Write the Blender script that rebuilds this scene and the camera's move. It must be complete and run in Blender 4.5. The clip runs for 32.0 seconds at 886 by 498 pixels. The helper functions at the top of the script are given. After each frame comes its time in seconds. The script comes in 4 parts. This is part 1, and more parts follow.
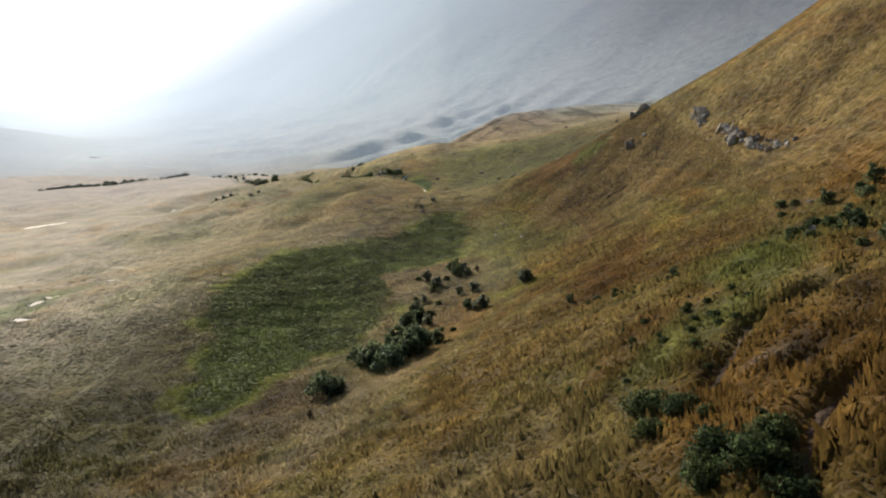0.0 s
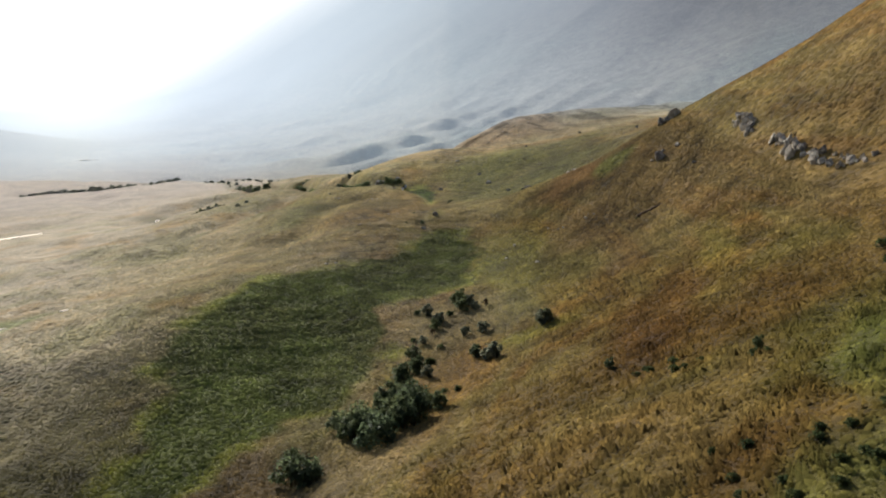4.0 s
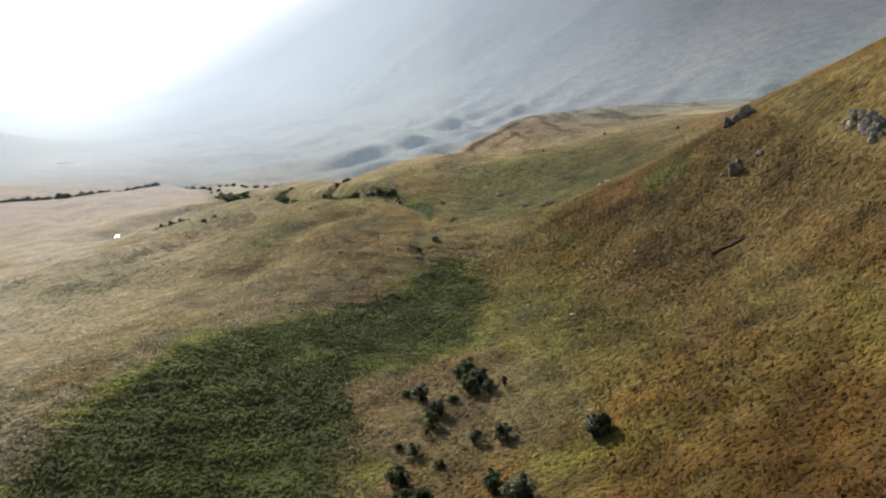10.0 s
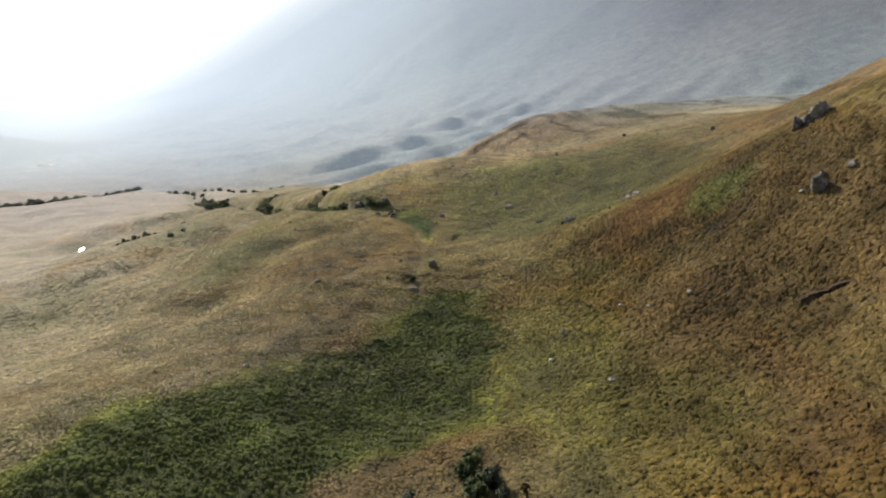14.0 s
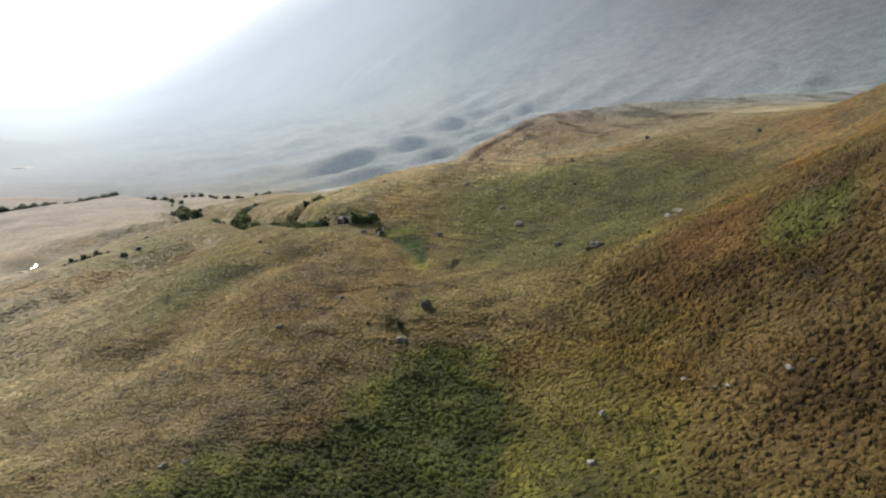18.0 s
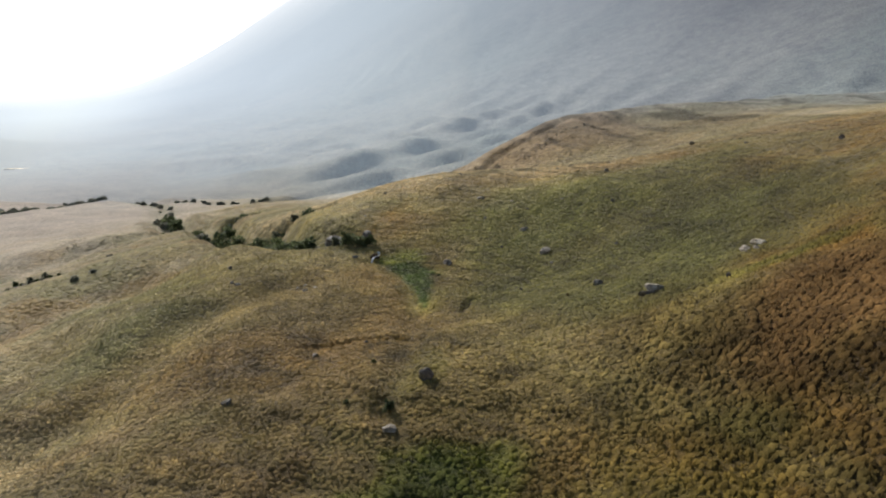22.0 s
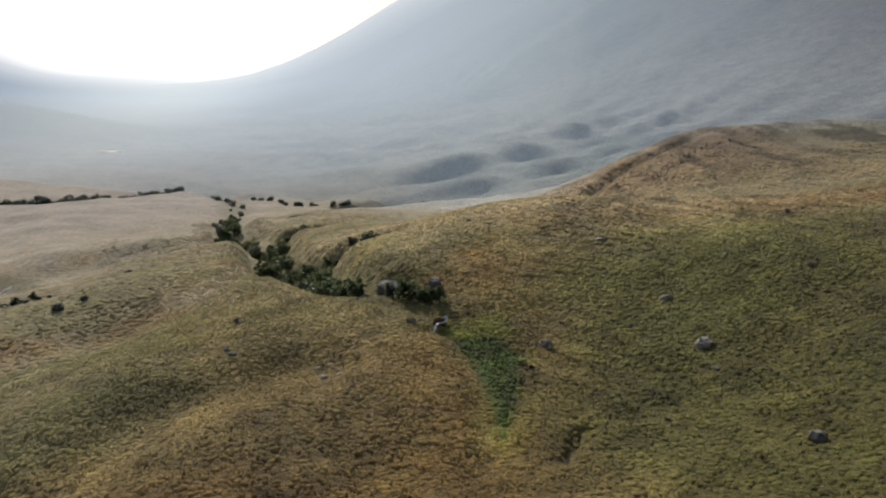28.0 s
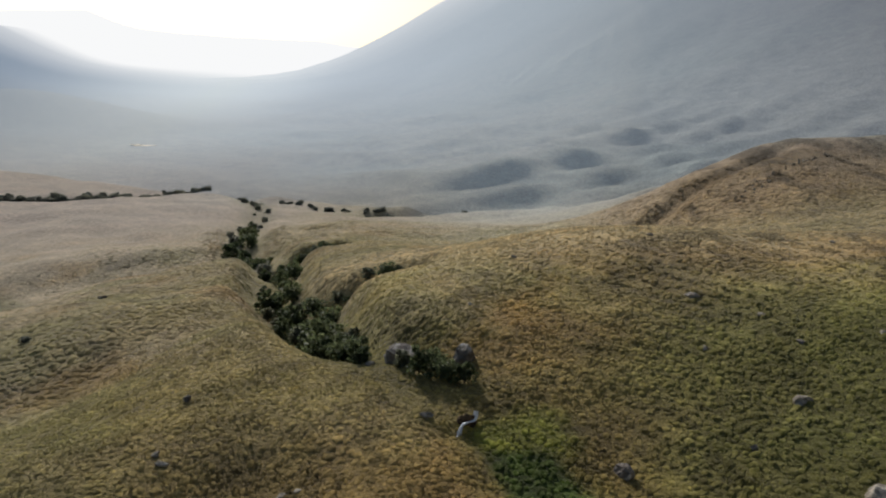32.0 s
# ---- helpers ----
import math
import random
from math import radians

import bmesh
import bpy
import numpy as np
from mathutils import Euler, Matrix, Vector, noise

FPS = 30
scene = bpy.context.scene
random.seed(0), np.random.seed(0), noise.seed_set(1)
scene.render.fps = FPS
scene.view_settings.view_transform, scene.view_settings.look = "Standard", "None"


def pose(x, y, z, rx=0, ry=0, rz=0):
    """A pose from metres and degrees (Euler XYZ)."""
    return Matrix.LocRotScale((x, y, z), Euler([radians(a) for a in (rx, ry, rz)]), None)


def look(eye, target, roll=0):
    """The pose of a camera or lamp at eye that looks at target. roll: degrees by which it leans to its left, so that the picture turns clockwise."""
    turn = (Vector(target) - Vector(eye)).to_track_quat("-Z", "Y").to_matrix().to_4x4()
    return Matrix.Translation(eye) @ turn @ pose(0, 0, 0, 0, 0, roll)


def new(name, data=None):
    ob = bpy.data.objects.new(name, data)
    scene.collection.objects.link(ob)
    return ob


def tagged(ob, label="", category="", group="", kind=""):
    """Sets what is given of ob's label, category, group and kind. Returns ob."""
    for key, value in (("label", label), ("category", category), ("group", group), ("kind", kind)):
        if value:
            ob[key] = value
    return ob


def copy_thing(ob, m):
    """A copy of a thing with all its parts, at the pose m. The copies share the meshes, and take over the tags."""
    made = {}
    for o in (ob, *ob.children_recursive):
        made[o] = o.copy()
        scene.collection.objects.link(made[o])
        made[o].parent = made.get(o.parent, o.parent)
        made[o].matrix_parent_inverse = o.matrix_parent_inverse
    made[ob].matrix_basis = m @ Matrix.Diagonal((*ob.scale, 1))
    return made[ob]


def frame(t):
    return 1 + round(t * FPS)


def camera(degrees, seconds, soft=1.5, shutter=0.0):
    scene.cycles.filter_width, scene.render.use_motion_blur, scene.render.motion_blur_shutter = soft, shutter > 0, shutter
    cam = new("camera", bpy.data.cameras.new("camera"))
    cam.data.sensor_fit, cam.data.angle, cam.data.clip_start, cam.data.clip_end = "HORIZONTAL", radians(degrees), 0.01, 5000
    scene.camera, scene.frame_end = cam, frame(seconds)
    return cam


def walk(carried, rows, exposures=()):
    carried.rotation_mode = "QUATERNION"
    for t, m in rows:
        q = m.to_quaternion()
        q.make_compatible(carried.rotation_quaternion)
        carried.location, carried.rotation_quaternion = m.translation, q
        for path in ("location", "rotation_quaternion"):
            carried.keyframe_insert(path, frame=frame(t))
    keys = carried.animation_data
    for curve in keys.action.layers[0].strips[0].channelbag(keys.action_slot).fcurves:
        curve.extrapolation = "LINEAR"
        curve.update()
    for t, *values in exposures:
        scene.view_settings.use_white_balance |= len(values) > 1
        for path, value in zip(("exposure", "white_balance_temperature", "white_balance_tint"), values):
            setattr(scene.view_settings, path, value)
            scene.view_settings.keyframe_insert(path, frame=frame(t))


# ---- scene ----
cam = camera(60.6, 32.0, soft=2.0)
METRES, EYE, TILT, LEAN, TURN = 250.0, 60.0, -10.5, 0.0, 0.0
ROWS = [
    (0.0, 0.0, 0.0, 0.0, -0.0, 0.0, 0.0),
    (0.5, 0.0001, 0.0105, 0.0042, 0.04, 0.02, -0.05),
    (1.0, 0.0002, 0.0219, 0.0083, 0.08, 0.04, -0.1),
    (1.5, 0.0002, 0.0344, 0.0107, 0.11, 0.05, -0.15),
    (2.0, 0.0001, 0.0478, 0.0129, 0.13, 0.06, -0.17),
    (2.5, 0.0001, 0.062, 0.0154, 0.16, 0.06, -0.19),
    (3.0, -0.0, 0.0765, 0.0181, 0.18, 0.05, -0.18),
    (3.5, 0.0001, 0.0915, 0.021, 0.22, 0.06, -0.18),
    (5.5, 0.0004, 0.1523, 0.0327, 0.33, 0.01, -0.18),
    (6.0, 0.0005, 0.1668, 0.0353, 0.36, 0.0, -0.18),
    (6.5, 0.0005, 0.1832, 0.0382, 0.38, -0.0, -0.18),
    (7.0, 0.0007, 0.199, 0.041, 0.42, -0.02, -0.18),
    (7.5, 0.0006, 0.2146, 0.0438, 0.43, -0.02, -0.22),
    (8.0, 0.0009, 0.2303, 0.0465, 0.48, -0.03, -0.21),
    (8.5, 0.0009, 0.2461, 0.0492, 0.49, -0.03, -0.2),
    (9.0, 0.0012, 0.2619, 0.0519, 0.53, -0.04, -0.19),
    (9.5, 0.0012, 0.2776, 0.0547, 0.54, -0.03, -0.18),
    (10.0, 0.0016, 0.2937, 0.0574, 0.58, -0.03, -0.17),
    (10.5, 0.0014, 0.3094, 0.0603, 0.57, -0.05, -0.17),
    (11.0, 0.0021, 0.3253, 0.0633, 0.65, -0.07, -0.14),
    (11.5, 0.002, 0.3412, 0.066, 0.64, -0.05, -0.13),
    (12.0, 0.0019, 0.3571, 0.0689, 0.65, -0.06, -0.14),
    (12.5, 0.0022, 0.3719, 0.0717, 0.68, -0.08, -0.13),
    (13.0, 0.0021, 0.3888, 0.0748, 0.67, -0.1, -0.12),
    (13.5, 0.0024, 0.4037, 0.0774, 0.7, -0.1, -0.09),
    (14.0, 0.0025, 0.4197, 0.0803, 0.71, -0.12, -0.09),
    (14.5, 0.0024, 0.4357, 0.0834, 0.7, -0.17, -0.08),
    (16.5, 0.0026, 0.4994, 0.0945, 0.7, -0.16, -0.06),
    (17.0, 0.0025, 0.5154, 0.0973, 0.67, -0.14, -0.08),
    (17.5, 0.0028, 0.5315, 0.1001, 0.68, -0.15, -0.06),
    (18.0, 0.0032, 0.5474, 0.1031, 0.72, -0.16, -0.03),
    (18.5, 0.0031, 0.5632, 0.1059, 0.7, -0.15, -0.05),
    (19.0, 0.0032, 0.5792, 0.1086, 0.7, -0.13, -0.03),
    (19.5, 0.0032, 0.5949, 0.1115, 0.69, -0.14, -0.05),
    (20.0, 0.0034, 0.6107, 0.1141, 0.69, -0.11, -0.05),
    (20.5, 0.0036, 0.6263, 0.1169, 0.7, -0.12, -0.03),
    (21.0, 0.0037, 0.6421, 0.1197, 1.53, -0.13, -0.44),
    (21.5, 0.0038, 0.6579, 0.1223, 1.61, -0.11, -0.51),
    (22.0, 0.0038, 0.6738, 0.125, 1.62, -0.11, -0.51),
    (22.5, 0.0036, 0.6895, 0.1277, 1.79, -0.1, -0.62),
    (23.0, 0.0034, 0.7054, 0.1306, 1.97, -0.12, -0.7),
    (23.5, 0.0032, 0.7211, 0.1334, 3.38, -0.12, -1.43),
    (24.0, 0.0028, 0.7367, 0.1361, 5.0, -0.15, -2.28),
    (24.5, 0.0024, 0.7522, 0.1389, 5.42, -0.15, -2.59),
    (26.5, -0.0001, 0.815, 0.1505, 7.54, -0.3, -3.76),
    (27.0, -0.0012, 0.8306, 0.1529, 8.65, -0.33, -4.39),
    (27.5, -0.0023, 0.8464, 0.1557, 9.1, -0.37, -4.64),
    (28.0, -0.0038, 0.862, 0.1585, 9.1, -0.39, -4.71),
    (28.5, -0.0056, 0.8775, 0.1613, 9.24, -0.4, -4.84),
    (29.0, -0.0077, 0.8932, 0.164, 9.94, -0.46, -5.24),
    (29.5, -0.0096, 0.9089, 0.1668, 11.11, -0.6, -5.83),
    (30.0, -0.0117, 0.9244, 0.1695, 11.63, -0.65, -6.13),
    (30.5, -0.0142, 0.9402, 0.1721, 12.0, -0.71, -6.37),
    (31.0, -0.0168, 0.9555, 0.1749, 12.35, -0.75, -6.56),
    (31.5, -0.0194, 0.9707, 0.1781, 12.53, -0.77, -6.65),
    (32.0, -0.0213, 0.9811, 0.182, 12.47, -0.77, -6.63),
]
walk(cam, [(t, pose(0, 0, EYE, TILT, LEAN, TURN) @ pose(METRES * x, METRES * y, METRES * z, 90 + pitch, roll, yaw)) for t, x, y, z, yaw, pitch, roll in ROWS],
     ((0.0, 0.42), (14.0, 0.38), (22.0, 0.19), (28.0, -0.16), (32.0, -0.34)))

# ---- sky and sun ----
SUN_AZ, SUN_EL = radians(-33.0), radians(25.0)  # azimuth from +y, to the left: minus
world = bpy.data.worlds.new("sky")
scene.world = world
world.use_nodes = True
wn = world.node_tree.nodes
sky = wn.new("ShaderNodeTexSky")
sky.sky_type = "NISHITA"
sky.sun_disc = False
sky.sun_elevation, sky.sun_rotation = SUN_EL, SUN_AZ
sky.air_density, sky.dust_density, sky.ozone_density, sky.altitude = 1.0, 6.0, 1.0, 1500
wn["Background"].inputs["Strength"].default_value = 0.078
world.node_tree.links.new(sky.outputs["Color"], wn["Background"].inputs["Color"])
sun = new("sun", bpy.data.lights.new("sun", "SUN"))
sun.data.energy, sun.data.angle, sun.data.color = 3.2, radians(5.0), (1.0, 0.97, 0.93)
SUN_WAY = Vector((math.sin(SUN_AZ) * math.cos(SUN_EL), math.cos(SUN_AZ) * math.cos(SUN_EL), math.sin(SUN_EL)))
sun.matrix_world = look(SUN_WAY * 300, (0, 0, 0))


# ---- materials ----
def shader(name, rough=0.9):
    m = bpy.data.materials.new(name)
    m.use_nodes = True
    n, l = m.node_tree.nodes, m.node_tree.links
    b = n["Principled BSDF"]
    b.inputs["Roughness"].default_value = rough
    b.inputs["Specular IOR Level"].default_value = 0.2
    return m, n, l, b


def noise_node(n, l, scale, detail=4.0, rough=0.55, where=None):
    tex = n.new("ShaderNodeTexNoise")
    tex.inputs["Scale"].default_value, tex.inputs["Detail"].default_value, tex.inputs["Roughness"].default_value = scale, detail, rough
    l.new(where or n.new("ShaderNodeNewGeometry").outputs["Position"], tex.inputs["Vector"])
    return tex.outputs["Fac"]


def ramp(n, l, fac, low, high, a=0.3, b=0.7):
    r = n.new("ShaderNodeValToRGB")
    r.color_ramp.elements[0].position, r.color_ramp.elements[1].position = a, b
    r.color_ramp.elements[0].color, r.color_ramp.elements[1].color = (*low, 1), (*high, 1)
    l.new(fac, r.inputs["Fac"])
    return r.outputs["Color"]


def mix(n, l, a, b, fac=1.0, how="MULTIPLY"):
    x = n.new("ShaderNodeMix")
    x.data_type, x.blend_type = "RGBA", how
    for s, v in ((x.inputs[0], fac), (x.inputs[6], a), (x.inputs[7], b)):
        if hasattr(v, "is_output"):
            l.new(v, s)
        else:
            s.default_value = v
    return x.outputs[2]


def bump(n, l, b, height, strength, distance):
    k = n.new("ShaderNodeBump")
    k.inputs["Strength"].default_value, k.inputs["Distance"].default_value = strength, distance
    l.new(height, k.inputs["Height"])
    l.new(k.outputs["Normal"], b.inputs["Normal"])


def meadow(name, sheen, relief):
    """Grass seen from above: the plants' tone with its painted haze and shade, mottled at two scales."""
    m, n, l, b = shader(name, 0.95)
    tone = n.new("ShaderNodeAttribute")
    tone.attribute_name = "tone"
    col = mix(n, l, tone.outputs["Color"], ramp(n, l, noise_node(n, l, 0.9, 5), (0.62, 0.6, 0.6), (1.25, 1.25, 1.2)))
    col = mix(n, l, col, ramp(n, l, noise_node(n, l, 0.11, 4), (0.8, 0.8, 0.82), (1.18, 1.16, 1.1)))
    col = mix(n, l, col, ramp(n, l, noise_node(n, l, 3.2, 4, 0.7), (0.68, 0.68, 0.68), (1.25, 1.23, 1.18)))
    l.new(col, b.inputs["Base Color"])
    # Sheen weighted by place, a stand-in for haze over the middle distance.
    seed = n.new("ShaderNodeMath")
    seed.operation = "MULTIPLY"
    seed.inputs[1].default_value = sheen
    l.new(tone.outputs["Alpha"], seed.inputs[0])
    l.new(seed.outputs[0], b.inputs["Sheen Weight"])
    b.inputs["Sheen Roughness"].default_value = 0.45
    b.inputs["Sheen Tint"].default_value = (1.0, 0.9, 0.7, 1)
    bump(n, l, b, noise_node(n, l, 1.5, 6, 0.65), 0.9, relief)
    return m, n, l, b


MEADOW, *_ = meadow("meadow", 0.42, 0.35)


def blades(name):
    m, n, l, b = shader(name, 0.95)
    b.inputs["Specular IOR Level"].default_value = 0.04
    b.inputs["Sheen Roughness"].default_value = 0.45
    b.inputs["Sheen Tint"].default_value = (1.0, 0.9, 0.66, 1)
    tone = n.new("ShaderNodeAttribute")
    tone.attribute_name = "tone"
    # Blades take the same sheen that replaces haze on the ground.
    seed = n.new("ShaderNodeMath")
    seed.operation = "MULTIPLY"
    seed.inputs[1].default_value = 0.58
    l.new(tone.outputs["Alpha"], seed.inputs[0])
    l.new(seed.outputs[0], b.inputs["Sheen Weight"])
    geo = n.new("ShaderNodeNewGeometry")
    vary = ramp(n, l, geo.outputs["Random Per Island"], (0.78, 0.78, 0.76), (1.24, 1.22, 1.16), 0, 1)
    col = mix(n, l, tone.outputs["Color"], vary)
    col = mix(n, l, col, ramp(n, l, noise_node(n, l, 0.6, 3), (0.75, 0.75, 0.75), (1.2, 1.2, 1.15)))
    l.new(col, b.inputs["Base Color"])
    thin = n.new("ShaderNodeBsdfTranslucent")
    l.new(col, thin.inputs["Color"])
    both = n.new("ShaderNodeMixShader")
    both.inputs[0].default_value = 0.3
    bump(n, l, b, noise_node(n, l, 5.0, 5, 0.7), 0.7, 0.12)
    l.new(b.outputs[0], both.inputs[1])
    l.new(thin.outputs[0], both.inputs[2])
    l.new(both.outputs[0], n["Material Output"].inputs["Surface"])
    return m


BLADES = blades("grass_blades")


def leaf_matter(name, dark, light):
    m, n, l, b = shader(name, 0.5)
    b.inputs["Specular IOR Level"].default_value = 0.1
    geo = n.new("ShaderNodeNewGeometry")
    info = n.new("ShaderNodeObjectInfo")
    col = ramp(n, l, geo.outputs["Random Per Island"], dark, light, 0, 1)
    col = mix(n, l, col, ramp(n, l, info.outputs["Random"], (0.75, 0.8, 0.8), (1.2, 1.15, 1.0), 0, 1))
    l.new(col, b.inputs["Base Color"])
    thin = n.new("ShaderNodeBsdfTranslucent")
    l.new(col, thin.inputs["Color"])
    both = n.new("ShaderNodeMixShader")
    both.inputs[0].default_value = 0.65
    l.new(b.outputs[0], both.inputs[1])
    l.new(thin.outputs[0], both.inputs[2])
    l.new(both.outputs[0], n["Material Output"].inputs["Surface"])
    return m


LEAVES = leaf_matter("leaves", (0.095, 0.125, 0.065), (0.21, 0.25, 0.13))
GREY_LEAVES = leaf_matter("grey_leaves", (0.15, 0.165, 0.115), (0.31, 0.325, 0.235))
SHRUB_LEAVES = leaf_matter("shrub_leaves", (0.05, 0.07, 0.03), (0.13, 0.165, 0.07))
# Leaf colour lightened to put haze on the distant trees.
HAZED_LEAVES = leaf_matter("hazed_leaves", (0.24, 0.25, 0.21), (0.4, 0.41, 0.36))
DEAD_LEAVES = leaf_matter("dry_leaves", (0.04, 0.025, 0.015), (0.11, 0.07, 0.045))


def bark_matter():
    m, n, l, b = shader("bark")
    l.new(ramp(n, l, noise_node(n, l, 6), (0.05, 0.04, 0.03), (0.16, 0.13, 0.1)), b.inputs["Base Color"])
    bump(n, l, b, noise_node(n, l, 18), 0.6, 0.03)
    return m


BARK = bark_matter()


def rock_matter(name, low, high, pale):
    m, n, l, b = shader(name, 0.85)
    col = ramp(n, l, noise_node(n, l, 1.6, 6, 0.65), low, high)
    lichen = ramp(n, l, noise_node(n, l, 0.7, 5, 0.7), (0, 0, 0), (1, 1, 1), 0.52, 0.6)
    col = mix(n, l, col, (*pale, 1), lichen, "MIX")
    l.new(col, b.inputs["Base Color"])
    bump(n, l, b, noise_node(n, l, 3.5, 8, 0.7), 0.8, 0.25)
    return m


ROCK = rock_matter("weathered_rock", (0.12, 0.1, 0.082), (0.28, 0.245, 0.2), (0.5, 0.46, 0.39))
PALE_ROCK = rock_matter("pale_rock", (0.26, 0.22, 0.17), (0.47, 0.41, 0.32), (0.68, 0.61, 0.49))
SOIL = rock_matter("bare_soil", (0.045, 0.027, 0.014), (0.11, 0.066, 0.034), (0.15, 0.095, 0.052))


def water_matter():
    m, n, l, b = shader("still_water", 0.1)
    b.inputs["Base Color"].default_value = (0.03, 0.035, 0.035, 1)
    b.inputs["Specular IOR Level"].default_value = 0.5
    b.inputs["IOR"].default_value = 1.33
    bump(n, l, b, noise_node(n, l, 2.5, 3), 0.25, 0.05)
    return m


def foam_matter():
    m, n, l, b = shader("white_water", 0.35)
    l.new(ramp(n, l, noise_node(n, l, 4), (0.78, 0.8, 0.82), (0.93, 0.93, 0.93)), b.inputs["Base Color"])
    return m


WATER, FOAM = water_matter(), foam_matter()

# ---- the lie of the land ----
TABLE = np.random.RandomState(7).rand(256, 256)


def grain(x, y, size, seed=0):
    """Smooth value noise, 0 to 1, with lumps of the given size."""
    u, v = x / size + seed * 17.3, y / size + seed * 31.7
    i, j = np.floor(u).astype(int), np.floor(v).astype(int)
    f, g = u - i, v - j
    f, g = f * f * (3 - 2 * f), g * g * (3 - 2 * g)
    a, b, c, d = TABLE[i % 256, j % 256], TABLE[(i + 1) % 256, j % 256], TABLE[i % 256, (j + 1) % 256], TABLE[(i + 1) % 256, (j + 1) % 256]
    return (a * (1 - f) + b * f) * (1 - g) + (c * (1 - f) + d * f) * g


def rough(x, y, size, seed=0, octaves=4):
    return sum(grain(x, y, size / 2**k, seed + k) * 0.5**k for k in range(octaves)) / sum(0.5**k for k in range(octaves))


def ease(a, b, v):
    t = np.clip((v - a) / (b - a), 0, 1)
    return t * t * (3 - 2 * t)


def softly(v, k):
    return k * np.logaddexp(0, v / k)


SWELLS = []


def swell(x, y, reach, rise):
    """A rounded rise (or, with minus, a hollow) of the ground."""
    SWELLS.append((x, y, reach, rise))


swell(165, 190, 110, 78.7)
swell(66, 450, 110, 28.4)
swell(120, -60, 65, 65.8)
swell(3, 177, 38, -14.1)
swell(42, 266, 38, -10.3)
swell(90, 50, 38, 14.8)
swell(-20, 560, 65, -10.1)
swell(165, 190, 38, 30.7)
swell(150, 620, 38, -11.5)
swell(0, 0, 38, 7.9)
swell(-43, 342, 38, 4.2)
swell(-30, 214, 22, 1.7)
swell(-260, 380, 110, -4.6)
swell(40, 500, 22, 6.8)
swell(-39, 102, 38, -6)
swell(45, 195, 22, -8.9)
swell(0, 412, 22, -6.8)
swell(42, 150, 22, -3.5)
swell(7, 224, 22, -7.7)
swell(-3, 309, 22, -2.5)
swell(120, 50, 22, 18.7)
swell(110, 110, 22, 14.6)
swell(26, 50, 22, 4.1)
swell(175, 510, 38, 4.6)
swell(57, 111, 22, -4)
swell(61, 235, 22, 5.5)
swell(130, 320, 22, 7.9)
swell(-10, 365, 22, 5.8)
swell(-30, 280, 22, 2)
swell(50, 405, 22, -5)
swell(-25, 430, 22, -7.5)
swell(-54, 189, 22, 5.4)
swell(-150, 200, 65, -2)
swell(20, -60, 22, 7.1)
swell(-20, 490, 22, -5.6)
swell(105, 190, 22, 4.5)
swell(-315, 744, 65, 3.5)
swell(-87, 355, 22, 3.8)
swell(-127, 365, 22, -2.5)
swell(-60, 0, 22, -2.8)
swell(40, 20, 22, 4.7)
swell(20, 470, 22, 2.2)
swell(75, 500, 22, 3.8)
swell(7, 145, 22, -3.2)
swell(-85, 455, 22, 1.7)
swell(-87, 529, 38, -3.4)
swell(-7, 244, 22, 2.8)
swell(-60, 300, 22, 1.5)
swell(120, -60, 22, 8)
swell(110, 600, 38, -4.2)
swell(-120, -60, 38, 1.6)
swell(66, 450, 22, -2.8)
swell(-190, 360, 22, -2.3)
swell(-59, 140, 22, -2.5)
swell(-45, 244, 22, -1.6)
swell(-87, 201, 22, -1.9)
swell(35, 445, 22, 2.8)
swell(-19, 117, 22, -2.9)
swell(-20, 560, 22, -3.8)
swell(-200, 560, 22, -1.3)
swell(-200, 300, 38, -1.5)
swell(-62, 370, 22, -3.1)
swell(-50, 400, 22, 2.9)
swell(130, 420, 22, 1.5)
swell(25, 80, 14, 2.3)
swell(46, 94, 12, 1.3)
swell(30, 209, 12, 1.3)
swell(30, 252, 9, 2.0)
swell(8, 290, 15, -2.0)
swell(-15, 275, 9, -1.3)
swell(27, 332, 9, 1.5)
swell(-64, 316, 12, -1.8)
swell(72, 156, 14, -6.5)
swell(97, 338, 16, -2.5)
swell(98, 495, 25, 4.0)
swell(145, 525, 25, 3.3)
swell(45, 502, 13, 1.5)
swell(225, 562, 30, -6.5)


def line_gap(x, y, line):
    """How far each place lies from a line of points."""
    best = np.full(np.shape(x), 1e9)
    for (ax, ay), (bx, by) in zip(line, line[1:]):
        dx, dy = bx - ax, by - ay
        t = np.clip(((x - ax) * dx + (y - ay) * dy) / (dx * dx + dy * dy), 0, 1)
        best = np.minimum(best, np.hypot(x - ax - t * dx, y - ay - t * dy))
    return best


